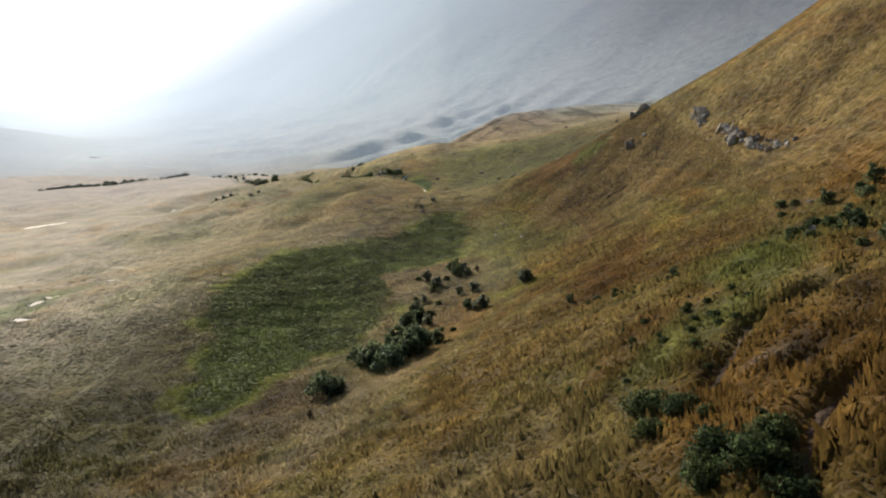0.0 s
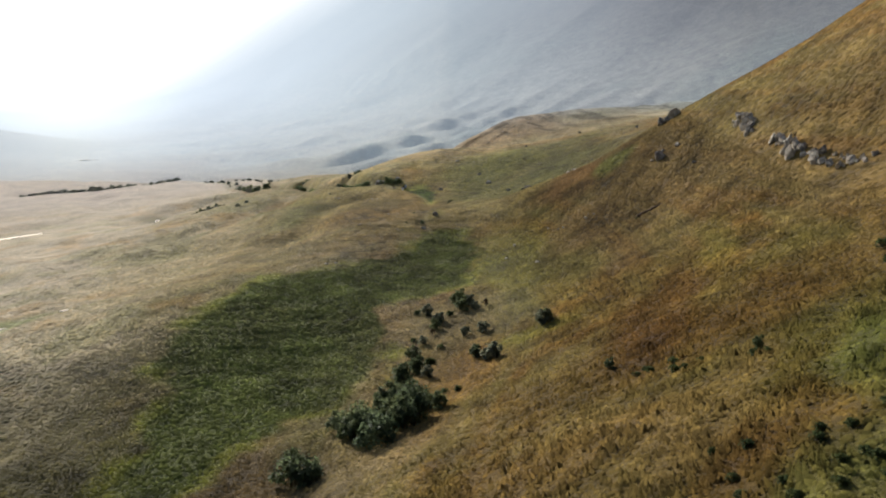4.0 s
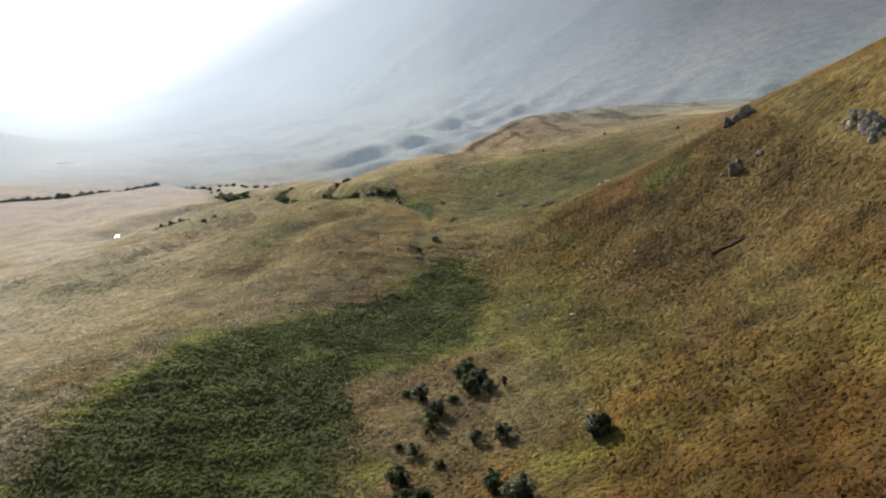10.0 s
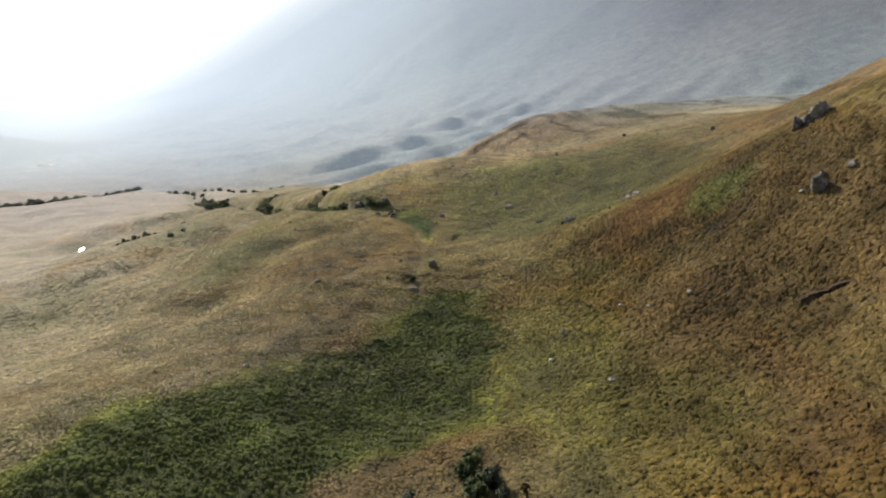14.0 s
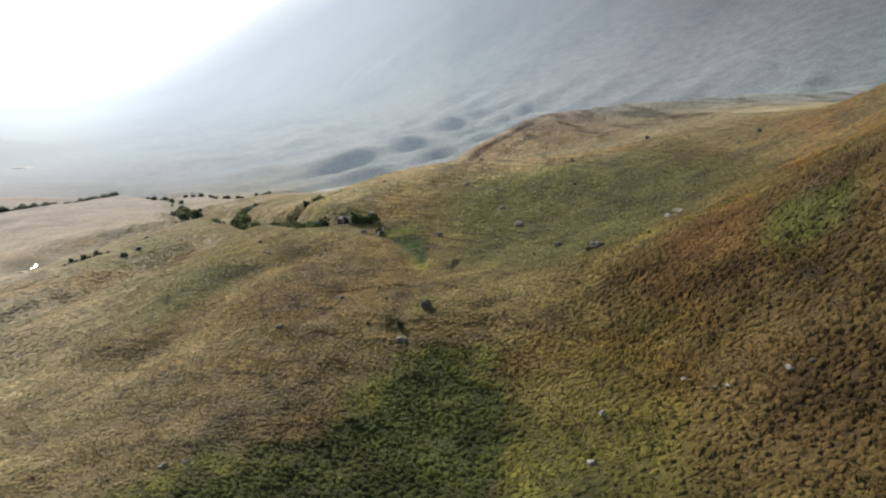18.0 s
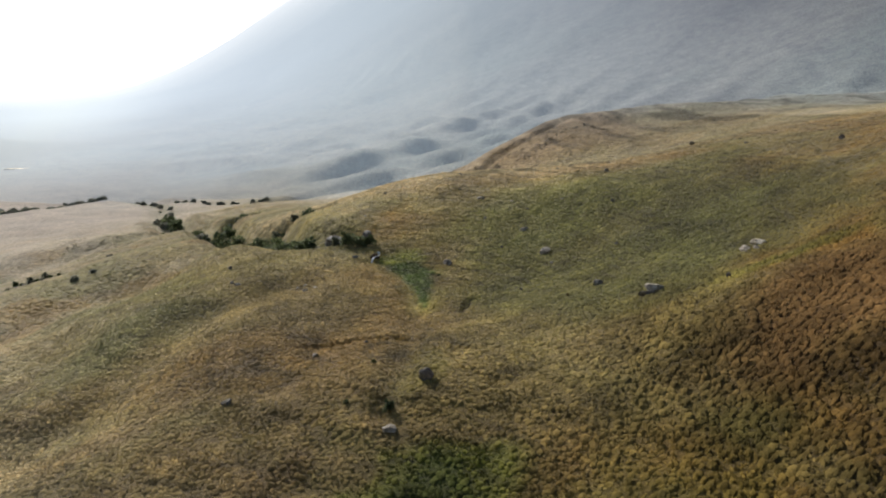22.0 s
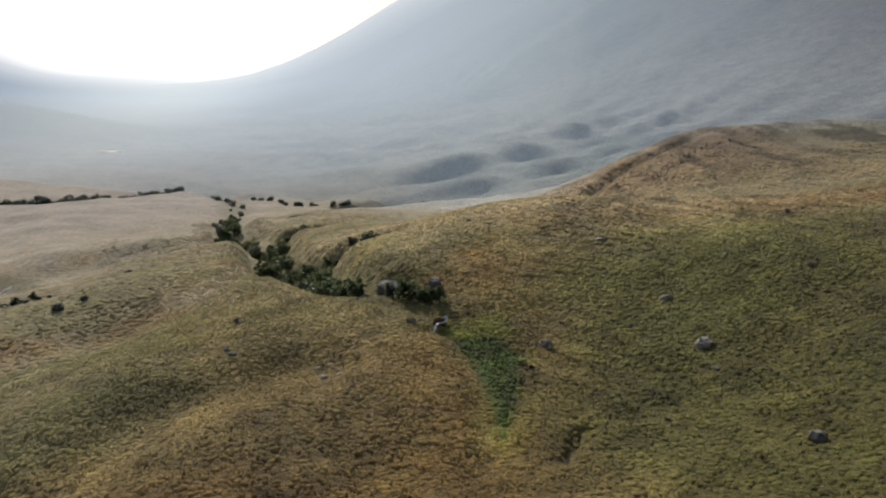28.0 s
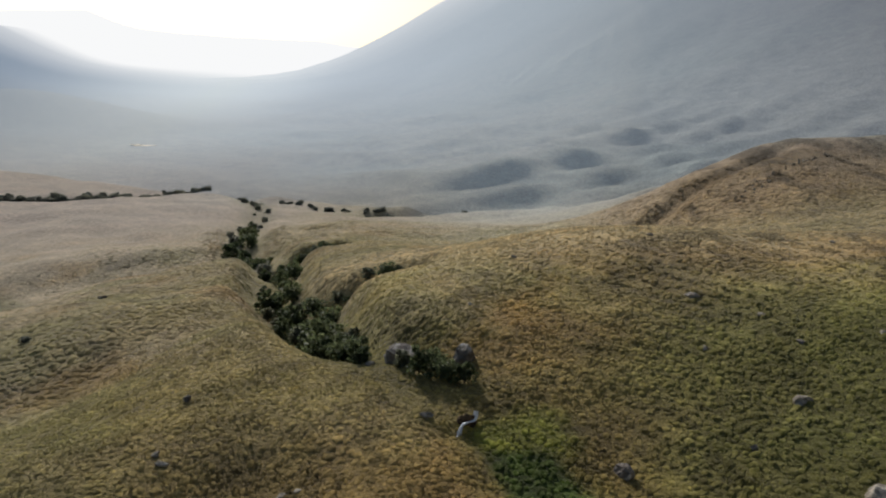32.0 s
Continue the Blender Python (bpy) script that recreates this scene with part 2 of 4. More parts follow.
GULLY = ((-17, 316), (-23, 323), (-33, 329), (-42, 342), (-50, 356), (-64, 373), (-78, 404), (-98, 428), (-116, 462), (-140, 520), (-170, 560))
GULLY_ARMS = (((-50, 356), (-47, 361), (-40, 362), (-35, 363)), ((-78, 404), (-74, 411), (-68, 415)))
BROOK = ((-16.2, 311), (-13.5, 309), (-9, 300), (-6, 283), (-6, 262), (-7, 247), (-3, 238), (0, 231))
SIDE_BROOK = ((-120, 535), (-90, 543), (-65, 552), (-30, 556), (5, 585), (20, 640))
SCAR = ((-2, 428), (10, 446), (22, 460), (33, 474), (40, 486))
GROOVES = (((43.3, 195.8), (45.2, 195.4), (47.3, 194.6)), ((20.3, 54.8), (22.2, 57.9), (24.5, 61), (27.5, 65.5), (32, 66), (37, 68)), ((18.4, 35.2), (19.6, 37.9), (20.5, 39.7), (22.2, 42.9), (24.5, 45.0), (27.5, 47.3)), ((25.5, 52), (26.4, 53.2), (27.5, 54)), ((-20.2, 267.7), (-16.8, 268.3), (-13.1, 270.2), (-10.1, 270.5), (-4.9, 269.4)), ((0.6, 281.5), (1.6, 285), (2.4, 288)))
# shallow dales between the lobes of the left slope: line, depth, half width
DALES = (
    (((-30, 300), (-35, 294), (-41, 285), (-43, 273), (-44, 262), (-48, 250)), 1.5, 6), (((-56, 352), (-62, 339), (-66, 327), (-71, 312), (-82, 300), (-95, 285)), 1.7, 8),
    (((-95, 424), (-109, 411), (-121, 397), (-130, 383), (-142, 372)), 2.2, 11), (((-54, 271), (-66, 284), (-78, 296)), 0.9, 5),
    (((-262, 492), (-236, 501), (-215, 516), (-204, 545), (-196, 580), (-170, 563), (-148, 543)), 1.6, 5), (((-204, 464), (-194, 444), (-180, 425), (-160, 415)), 1.6, 9),
    (((-60, 250), (-75, 258), (-92, 262), (-110, 262)), 0.6, 8), (((-62, 205), (-78, 212), (-95, 216)), 0.5, 8),
)
# river pools: centre, half length, half width, turn
POOLS = ((-186, 344, 7, 2.6, 70), (-183, 356, 7, 2.8, 60), (-100, 190, 2.6, 1.8, 20), (-101, 183, 3.4, 1.2, 70), (-96, 167, 2.6, 1.4, 20), (-87, 200.5, 3.4, 1.8, 30), (-125, 360, 3.0, 1.6, 10), (-317, 700, 8, 5, 60))


# crest lines of the spurs on the far slope: points from the head down, how high, how wide the steep side
CRESTS = (
    (((100, 870), (54, 908), (20, 940), (-18, 1003)), 9, 26),
    (((52, 812), (22, 775), (-9, 731), (-36, 682), (-62, 640), (-90, 618), (-118, 602)), 8, 21),
    (((46, 1021), (-6, 1101), (-87, 1200), (-140, 1257)), 11, 36), (((-70, 956), (-129, 962), (-187, 955), (-250, 930), (-283, 843)), 6, 24), (((-85, 870), (-120, 815), (-150, 729)), 7, 28),
    (((-76, 650), (-110, 655), (-138, 631), (-153, 607)), 4, 13), (((-46, 1038), (-103, 1050), (-184, 1090)), 7, 28), (((150, 905), (110, 930), (70, 975), (40, 1030)), 9, 28),
)


def spurs(x, y):
    """Ridges with a gentle back and a steep front."""
    z = np.zeros(np.shape(x))
    wx, wy = x + 9 * (rough(x, y, 40, 131, 2) - 0.5), y + 9 * (rough(x, y, 40, 137, 2) - 0.5)
    for line, rise, wide in CRESTS:
        best, plain, side, part_way, count = np.full(np.shape(x), 1e9), np.zeros(np.shape(x)), np.zeros(np.shape(x)), np.zeros(np.shape(x)), len(line) - 1
        for k, ((ax, ay), (bx, by)) in enumerate(zip(line, line[1:])):
            dx, dy = bx - ax, by - ay
            t = ((wx - ax) * dx + (wy - ay) * dy) / (dx * dx + dy * dy)
            c = np.clip(t, 0, 1)
            gap = np.hypot(wx - ax - c * dx, wy - ay - c * dy)
            turned = dx * (wy - ay) - dy * (wx - ax)
            straight = np.abs(turned) / math.hypot(dx, dy)
            near = (gap < best - 1e-6) | ((gap < best + 1e-6) & (straight > plain))
            best, plain = np.where(near, gap, best), np.where(near, straight, plain)
            side = np.where(near, np.sign(turned), side)
            part_way = np.where(near, (k + c) / count, part_way)
        ends = ease(0, 0.3, part_way) * ease(1, 0.55, part_way)
        front = 1 - ease(-0.12 * wide, wide, best)
        back = np.exp(-((best / (3.4 * wide)) ** 1.5))
        z = z + rise * ends * np.where(side > 0, front, back)
    return z


def soft_spurs(x, y, far):
    """The spurs with their sharp places rounded off, where there are any."""
    out, some = np.zeros(np.shape(x)), far > 0
    if some.any():
        u, v = x[some], y[some]
        out[some] = sum(spurs(u + a, v + b) for a, b in ((0, 0), (5, 0), (-5, 0), (0, 5), (0, -5))) / 5
    return out


def valley(x, y):
    """The river's valley, its far mountain side and the spurs on it, before the near hills."""
    along, across = (x + 292) * -0.55 + (y - 710) * 0.835, (x + 292) * 0.835 + (y - 710) * 0.55
    side, across = across, across - 1.4 * softly(along - 1850, 120)
    z = 10 + 0.035 * softly(along, 120) + 0.11 * softly(across - 60, 40) + 0.56 * softly(across - 362, 70)
    far = ease(30, 150, across) * ease(490, 580, y)
    bend = 60 * (rough(x, y, 260, 3, 2) - 0.5)
    spur = 1 - np.abs(2 * rough(along + bend - 0.1 * across, across / 3.6, 105, 11, 2) - 1)
    fold = 1 - np.abs(2 * rough(along * 0.7 + across * 0.35 + bend, across * 0.6 - 0.4 * along, 60, 15, 3) - 1)
    crease = 1 - np.abs(2 * grain(along + 0.25 * across + bend, across / 4.0, 42, 151) - 1)
    crease = crease + 0.45 * (1 - np.abs(2 * grain(along - 0.2 * across + 0.6 * bend, across / 3.0, 19, 153) - 1))
    shelf = (z + 0.12 * along) / 9.0 + 1.6 * rough(x, y, 150, 157, 3)
    shelf = np.abs(shelf % 1 - 0.5) * ease(0.42, 0.6, rough(x, y, 110, 163, 2))
    fan = x * 0.69 - y * 0.72 + 448 + 26 * (rough(x, y, 90, 187, 2) - 0.5) + 6 * (rough(x, y, 24, 189, 2) - 0.5)
    step = (fan / 45) % 1
    apron = ease(480, 540, y) * ease(-170, -90, x) * ease(430, 330, across) * ease(0.28, 0.5, rough((x * 0.72 + y * 0.69) * 0.4, fan, 60, 191, 2))
    z = z + 3.8 * apron * (step * ease(1.0, 0.58, step) * 1.5 - 0.4)
    lower = ease(400, 300, across)
    z = z + far * ((spur - 0.75) * (6 + 0.012 * np.clip(across - 250, 0, 900)) + (3 + 1.5 * lower) * (fold - 0.75) + (1.5 + 1.2 * lower) * (crease - 1.0) + 9.0 * shelf * (0.25 + 0.75 * ease(470, 350, across)) + 0.6 * soft_spurs(x, y, far))
    left = softly(-side - 230 - 60 * (rough(x, y, 300, 19, 3) - 0.5), 50) * ease(150, 520, along)
    z = z + 0.42 * np.minimum(left, 240) + 185 * np.exp(-(((y - 3900 + 0.25 * x) / 650) ** 2)) * ease(200, -900, x) * (0.65 + 0.6 * rough(x, y, 800, 23, 3))
    z = z + 24 * np.exp(-(((x + 520) / 115) ** 2 + ((y - 820) / 100) ** 2))
    return z


def land(x, y):
    """Height of the ground."""
    x, y = np.asarray(x, float), np.asarray(y, float)
    z = valley(x, y)
    for a, b, r, h in SWELLS:
        z = z + h * np.exp(-((x - a) ** 2 + (y - b) ** 2) / (2 * r * r))
    near = ease(900, 500, np.hypot(x, y - 250))
    z = z + near * ((0.9 + 1.8 * ease(-40, -90, x)) * (rough(x, y, 16 , 21, 3) - 0.5) + 4.5 * ease(-50, -110, x) * (rough(x * 0.6, y, 44, 25, 3) - 0.5) + (0.35 + 0.6 * ease(130, 80, y)) * (rough(x, y, 4.5, 29, 2) - 0.5))
    z = z + 2.0 * (rough(x, y, 11, 43, 3) - 0.5) * ease(395, 425, y) * ease(640, 560, y) * ease(-30, 10, x)
    tread = z / 1.9 + 2.6 * rough(x, y, 30, 33, 3)
    steep = ease(0.18, 0.45, 0.5 * (1 + np.sin(x * 0.021 + y * 0.013))) * ease(-60, -20, x) * ease(420, 330, y)
    z = z + 0.1 * steep * np.sin(tread * math.tau) * ease(-90, -50, x)
    ripple = z / 0.7 + 3.0 * rough(x, y, 34, 171, 3)
    z = z + 0.06 * np.sin(ripple * math.tau) * ease(0.45, 0.7, rough(x, y, 18, 173, 3)) * ease(22, 6, x) * ease(-120, -70, x) * ease(130, 170, y) * ease(420, 360, y)
    z = z + 2.0 * (rough(x + 0.15 * y, y * 0.32, 11, 177, 3) - 0.5) * ease(2, 14, x) * ease(150, 110, y)
    z = z - 2.2 * np.exp(-((line_gap(x, y, SCAR) / 3.0) ** 2))
    gully = line_gap(x, y, GULLY)
    for line in GULLY_ARMS:
        z = z - 2.4 * np.exp(-((line_gap(x, y, line) / 3.2) ** 2))
    z = z - (0.4 + 6.4 * ease(320, 342, y) * (1 - 0.6 * ease(385, 450, y) - 0.3 * ease(470, 530, y))) * np.exp(-((gully / 6.2) ** 3)) - 0.5 * np.exp(-((line_gap(x, y, BROOK) / 2.0) ** 2)) - 1.2 * np.exp(-((line_gap(x, y, SIDE_BROOK) / 9.0) ** 2))
    for line, deep, wide in DALES:
        gap = line_gap(x, y, line)
        z = z - deep * np.exp(-((gap / wide) ** 2)) + 0.3 * deep * np.exp(-(((gap - 2.2 * wide) / (1.3 * wide)) ** 2))
    for k, groove in enumerate(GROOVES):
        deep = k in (1, 2, 3)
        z = z - (1.3 if deep else 0.7) * np.exp(-((line_gap(x, y, groove) / (1.3 if deep else 0.8)) ** 2))
    for px, py, a, b, turn in POOLS:
        c, s = math.cos(radians(turn)), math.sin(radians(turn))
        u, v = ((x - px) * c + (y - py) * s) / a, (-(x - px) * s + (y - py) * c) / b
        z = z - 0.9 * np.exp(-((u * u + v * v) ** 2))
    return z


def height(x, y):
    return float(land(np.array([x]), np.array([y]))[0])


# ---- what grows where ----
STRAW, RUST, OLIVE = np.array((0.32, 0.24, 0.125)), np.array((0.24, 0.13, 0.034)), np.array((0.155, 0.15, 0.04))
GREEN, MARSH, MAROON = np.array((0.11, 0.145, 0.036)), np.array((0.1, 0.117, 0.03)), np.array((0.18, 0.115, 0.048))
LIME, PALE, BROWN = np.array((0.22, 0.22, 0.032)), np.array((0.34, 0.275, 0.21)), np.array((0.165, 0.115, 0.055))
GOLD, SERE = np.array((0.25, 0.163, 0.058)), np.array((0.245, 0.187, 0.066))
# the bog's outline
BOG = ((7, 232), (1, 238), (-3, 241), (-9, 230), (-13, 226), (-19, 219.5), (-27, 215.5), (-36, 201), (-40, 194.5), (-48, 181), (-53, 170), (-54, 158), (-46, 148), (-46, 124), (-39, 116), (-30, 129), (-20, 141), (-11, 149), (-11.5, 161), (-13, 177), (-14, 188), (-5, 193), (4, 201), (6.5, 212), (8.3, 224))
SMALL_BOG = ((-13.5, 309.5), (-9, 309.5), (-5.2, 304.5), (-4.8, 293), (-5.3, 284.5), (-8.3, 296), (-12, 306))


def inside(x, y, ring):
    """Signed distance to a ring: minus within."""
    odd = np.zeros(np.shape(x), bool)
    for (ax, ay), (bx, by) in zip(ring, ring[1:] + ring[:1]):
        if ay != by:
            odd ^= ((ay > y) != (by > y)) & (x < (bx - ax) * (y - ay) / (by - ay) + ax)
    gap = line_gap(x, y, ring + ring[:1])
    return np.where(odd, -gap, gap)


def bog_gap(x, y, ring):
    """Distance to a bog's ragged edge."""
    far = 1 if ring is BOG else 0.3
    u = x + far * (6 * (rough(x, y, 14, 41, 3) - 0.5) + 8 * (rough(x, y, 6, 77, 3) - 0.5))
    v = y + far * (6 * (rough(x, y, 14, 47, 3) - 0.5) + 8 * (rough(x, y, 6, 79, 3) - 0.5))
    return inside(u, v, ring)


# patches of growth: centre, half widths, turn, tone (some scaled darker or lighter by place), how full
PATCHES = (
    (20, 318, 34, 34, 0, SERE, 0.8), (20, 362, 46, 13, 4, np.array((0.3, 0.185, 0.075)), 0.75), (16, 326, 20, 18, 0, OLIVE, 0.7), (12, 308, 14, 8, 0, GREEN, 0.35), (-17, 272, 14, 16, 0, RUST, 0.6), (-45, 275, 6, 24, 0, GREEN, 0.5), (-38, 330, 22, 8, 35, STRAW, 0.7), (33, 246, 15, 11, 15, MAROON * 1.15, 0.8), (36, 234, 5, 6, 0, GREEN, 0.7), (39, 262, 10, 4, 0, LIME, 0.5), (11, 211, 5, 9, 0, LIME, 0.45), (42, 133, 14, 5, 20, LIME, 0.22), (48, 108, 14, 5, 15, OLIVE, 0.3), (38, 330, 30, 14, 20, OLIVE, 0.6), (10, 262, 26, 26, 0, SERE, 0.7), (-32, 290, 18, 20, 0, RUST, 0.55), (-40, 318, 24, 16, 0, SERE, 0.7), (-8, 365, 34, 12, 0, STRAW, 0.6), (-62, 300, 14, 26, 0, OLIVE, 0.45), (40, 300, 16, 6, 15, OLIVE, 0.6), (-38, 262, 5, 16, -25, GREEN, 0.45),
    (-49, 281, 9, 17, -10, GREEN, 0.8), (-54, 108, 9, 26, 20, OLIVE * 0.8, 0.5), (-53, 104, 6, 10, 15, LIME, 0.45), (-28, 102, 10, 8, 20, BROWN, 0.7), (-101, 182, 8, 22, -12, GREEN, 0.75), (-48, 130, 5, 14, 0, LIME, 0.35), (80, 165, 26, 40, 10, MAROON, 0.55), (66, 138, 12, 20, 10, BROWN, 0.6), (26, 50, 10, 18, 0, RUST * 0.8, 0.8), (20, 38, 9, 9, 0, OLIVE * 0.6, 0.7), (22, 288, 30, 15, 0, OLIVE * 0.75, 0.65), (46, 296, 18, 34, 0, OLIVE * 0.7, 0.7), (44, 195, 22, 44, 4, BROWN * 0.85, 0.45), (-24, 282, 22, 20, 0, RUST * 0.9, 0.5), (50, 213, 14, 34, 6, MAROON, 0.65), (58, 246, 14, 14, 0, BROWN, 0.6),
    (37, 240, 11, 15, 5, np.array((0.17, 0.09, 0.036)), 0.8), (46, 234, 5, 9, 0, GREEN, 0.6), (8, 208, 6, 16, 0, LIME, 0.45),
    (5, 172, 14, 16, 0, 0.6 * STRAW + 0.3 * OLIVE, 0.65), (17, 152, 9, 4, 10, LIME, 0.35), (-31, 150, 11, 7, 30, BROWN, 0.6),
    (-11, 312.5, 5, 4, -20, LIME * 1.15, 0.95), (2, 238, 5, 4, 0, LIME, 0.7), (-6, 256, 3, 9, 0, LIME, 0.25),
    (44, 150, 16, 4, 70, LIME, 0.2), (60, 130, 22, 5, 60, GOLD, 0.6), (22, 66, 9, 10, 0, GREEN, 0.45),
    (16, 90, 10, 18, 20, GOLD, 0.6), (30, 45, 9, 14, 10, RUST * 0.8, 0.5), (-5, 375, 60, 26, 0, STRAW, 0.6),
    (-60, 250, 40, 50, 0, STRAW, 0.5), (60, 430, 60, 50, 0, STRAW, 0.4), (25, 460, 45, 45, 0, np.array((0.33, 0.215, 0.12)), 0.6), (-75, 105, 26, 24, 0, OLIVE * 0.85, 0.6),
    (-95, 110, 30, 30, 0, BROWN, 0.4), (30, 190, 9, 26, 8, BROWN, 0.4), (20, 190, 14, 26, 0, OLIVE, 0.5),
    (16, 258, 6, 10, 0, BROWN, 0.4), (-40, 265, 12, 12, 0, RUST, 0.4), (-20, 262, 16, 16, 0, BROWN, 0.35),
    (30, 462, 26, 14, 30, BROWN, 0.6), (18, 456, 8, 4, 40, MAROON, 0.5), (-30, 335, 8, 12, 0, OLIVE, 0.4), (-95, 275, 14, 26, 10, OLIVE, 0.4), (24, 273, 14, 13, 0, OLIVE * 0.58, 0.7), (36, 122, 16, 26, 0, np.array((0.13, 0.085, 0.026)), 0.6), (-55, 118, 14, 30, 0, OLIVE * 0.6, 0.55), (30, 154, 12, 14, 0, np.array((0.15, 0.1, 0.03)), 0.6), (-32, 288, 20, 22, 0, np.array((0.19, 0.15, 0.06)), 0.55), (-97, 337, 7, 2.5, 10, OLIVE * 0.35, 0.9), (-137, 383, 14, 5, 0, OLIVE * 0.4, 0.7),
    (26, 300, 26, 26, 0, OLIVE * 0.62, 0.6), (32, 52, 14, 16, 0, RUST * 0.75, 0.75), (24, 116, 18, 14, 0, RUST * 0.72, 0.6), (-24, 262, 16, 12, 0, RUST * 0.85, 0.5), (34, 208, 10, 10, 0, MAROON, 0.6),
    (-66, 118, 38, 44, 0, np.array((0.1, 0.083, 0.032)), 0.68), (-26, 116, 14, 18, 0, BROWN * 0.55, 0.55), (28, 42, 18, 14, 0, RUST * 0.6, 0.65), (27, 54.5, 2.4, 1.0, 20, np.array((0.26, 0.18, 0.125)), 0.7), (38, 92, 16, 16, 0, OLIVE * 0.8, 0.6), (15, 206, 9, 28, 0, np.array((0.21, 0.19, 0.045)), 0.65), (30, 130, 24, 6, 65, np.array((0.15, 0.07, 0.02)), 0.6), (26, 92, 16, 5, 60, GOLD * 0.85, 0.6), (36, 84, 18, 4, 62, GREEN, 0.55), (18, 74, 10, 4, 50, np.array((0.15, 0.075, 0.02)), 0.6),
)


def growth_and_light(x, y):
    """The colour of the plants at each place, with haze and shade of the distance painted in."""
    z = land(x, y)
    wx, wy = x + 9 * (rough(x, y, 14, 41, 3) - 0.5), y + 9 * (rough(x, y, 14, 47, 3) - 0.5)
    k = ease(0.35, 0.65, rough(z * 5.0, (x + y) * 0.35, 16, 53, 3))[:, None]
    slope = RUST * k + (0.68 * GOLD + 0.32 * OLIVE) * (1 - k)
    k = ease(0.3, 0.7, rough(x * 0.5 + y * 0.5, (y - x) * 1.6, 26, 59, 4))[:, None]
    flat = STRAW * k + SERE * (1 - k)
    k = (0.8 * ease(-45, -135, x + 0.15 * (y - 300)))[:, None]
    flat = flat * (1 - k) + PALE * k
    h = (ease(-25, 12, x + 0.06 * (y - 150)) * ease(420, 300, y))[:, None]
    tone = flat * (1 - h) + slope * h
    # Far slopes paler for haze; their heights and far left painted darker as shade.
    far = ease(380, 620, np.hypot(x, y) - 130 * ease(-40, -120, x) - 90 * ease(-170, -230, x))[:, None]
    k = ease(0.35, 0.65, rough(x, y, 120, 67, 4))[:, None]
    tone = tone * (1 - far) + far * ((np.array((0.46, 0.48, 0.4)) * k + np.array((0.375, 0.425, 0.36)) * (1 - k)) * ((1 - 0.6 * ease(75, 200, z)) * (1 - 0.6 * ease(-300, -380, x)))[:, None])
    near = ease(520, 380, np.hypot(x, y))
    w = ((0.42 - 0.15 * h[:, 0]) * near * ease(0.5, 0.72, rough(x, y, 9, 101, 4)))[:, None]
    tone = tone * (1 - w) + OLIVE * w
    w = (0.55 * near * ease(0.52, 0.75, rough(x, y, 13, 107, 4)))[:, None]
    tone = tone * (1 - w) + RUST * 1.1 * w
    for px, py, a, b, turn, hue, full in PATCHES:
        c, s = math.cos(radians(turn)), math.sin(radians(turn))
        u, v = ((wx - px) * c + (wy - py) * s) / a, (-(wx - px) * s + (wy - py) * c) / b
        w = (full * ease(1.25, 0.55, np.sqrt(u * u + v * v)))[:, None]
        tone = tone * (1 - w) + hue * w
    for ring, lush in ((BOG, MARSH), (SMALL_BOG, np.array((0.055, 0.095, 0.014)))):
        gap = bog_gap(x, y, ring)
        w = ((0.9 if ring is BOG else 0.25) * ease(4.5, 0.8, gap) * ease(0.34, 0.5, rough(x, y, 11, 71, 2)))[:, None]
        tone = tone * (1 - w) + LIME * w
        k = (0.5 * ease(0.45, 0.7, rough(x, y, 18, 73, 3)))[:, None]
        w = (0.95 * (ease(1.6, -1.8, gap) if ring is BOG else ease(0.9, -0.5, gap)))[:, None]
        tone = tone * (1 - w) + (lush * (1 - k) + (0.6 * GREEN + 0.4 * BROWN) * k) * w
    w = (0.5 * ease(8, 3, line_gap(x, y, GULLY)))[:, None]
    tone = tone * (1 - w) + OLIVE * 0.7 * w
    track = np.abs((z / 0.75 + 3.0 * rough(x, y, 22, 121, 3)) % 1 - 0.5)
    worn = ease(0.13, 0.05, track) * ease(0.45, 0.62, rough(x, y, 12, 123, 3)) * near * ease(-75, -45, x) * ease(120, 160, y)
    streak = ease(0.5, 0.68, rough(x * 1.0 + y * 0.4, y * 0.25, 5, 127, 3)) * ease(-8, 6, x) * ease(415, 440, y) * ease(540, 500, y)
    tone = tone * (1 - 0.5 * worn - 0.55 * streak)[:, None]
    fleck_and_haze = near * (rough(x, y, 3.2, 111, 3) - 0.5) + 0.8 * near * (rough(x, y, 7, 113, 2) - 0.5)
    # Middle distance lightened in the colour, in place of haze.
    fleck_and_haze = fleck_and_haze + np.maximum(0.15 * ease(240, 300, y) * ease(5, -15, x) + 0.2 * ease(330, 370, y) + 0.22 * ease(340, 400, y) * ease(0, -30, x), 0.48 * ease(-18, -60, x) * ease(125, 200, y))
    # Near slope darkened and far tones bluer, standing in for haze.
    return tone * (1 + fleck_and_haze)[:, None] * (1 - 0.2 * ease(140, 105, y) + 0.1 * ease(120, 150, y) * ease(230, 205, y))[:, None] * (1 + 0.44 * ease(225, 265, y) * ease(-60, -30, x) * ease(60, 20, x) * near)[:, None] * (np.array((1.11, 1.135, 1.07)) + (1 - near)[:, None] * np.array((-0.16, -0.15, 0.12)))


def haze_sheen(x, y):
    """How much sheen the grass gets at each place, standing in for haze."""
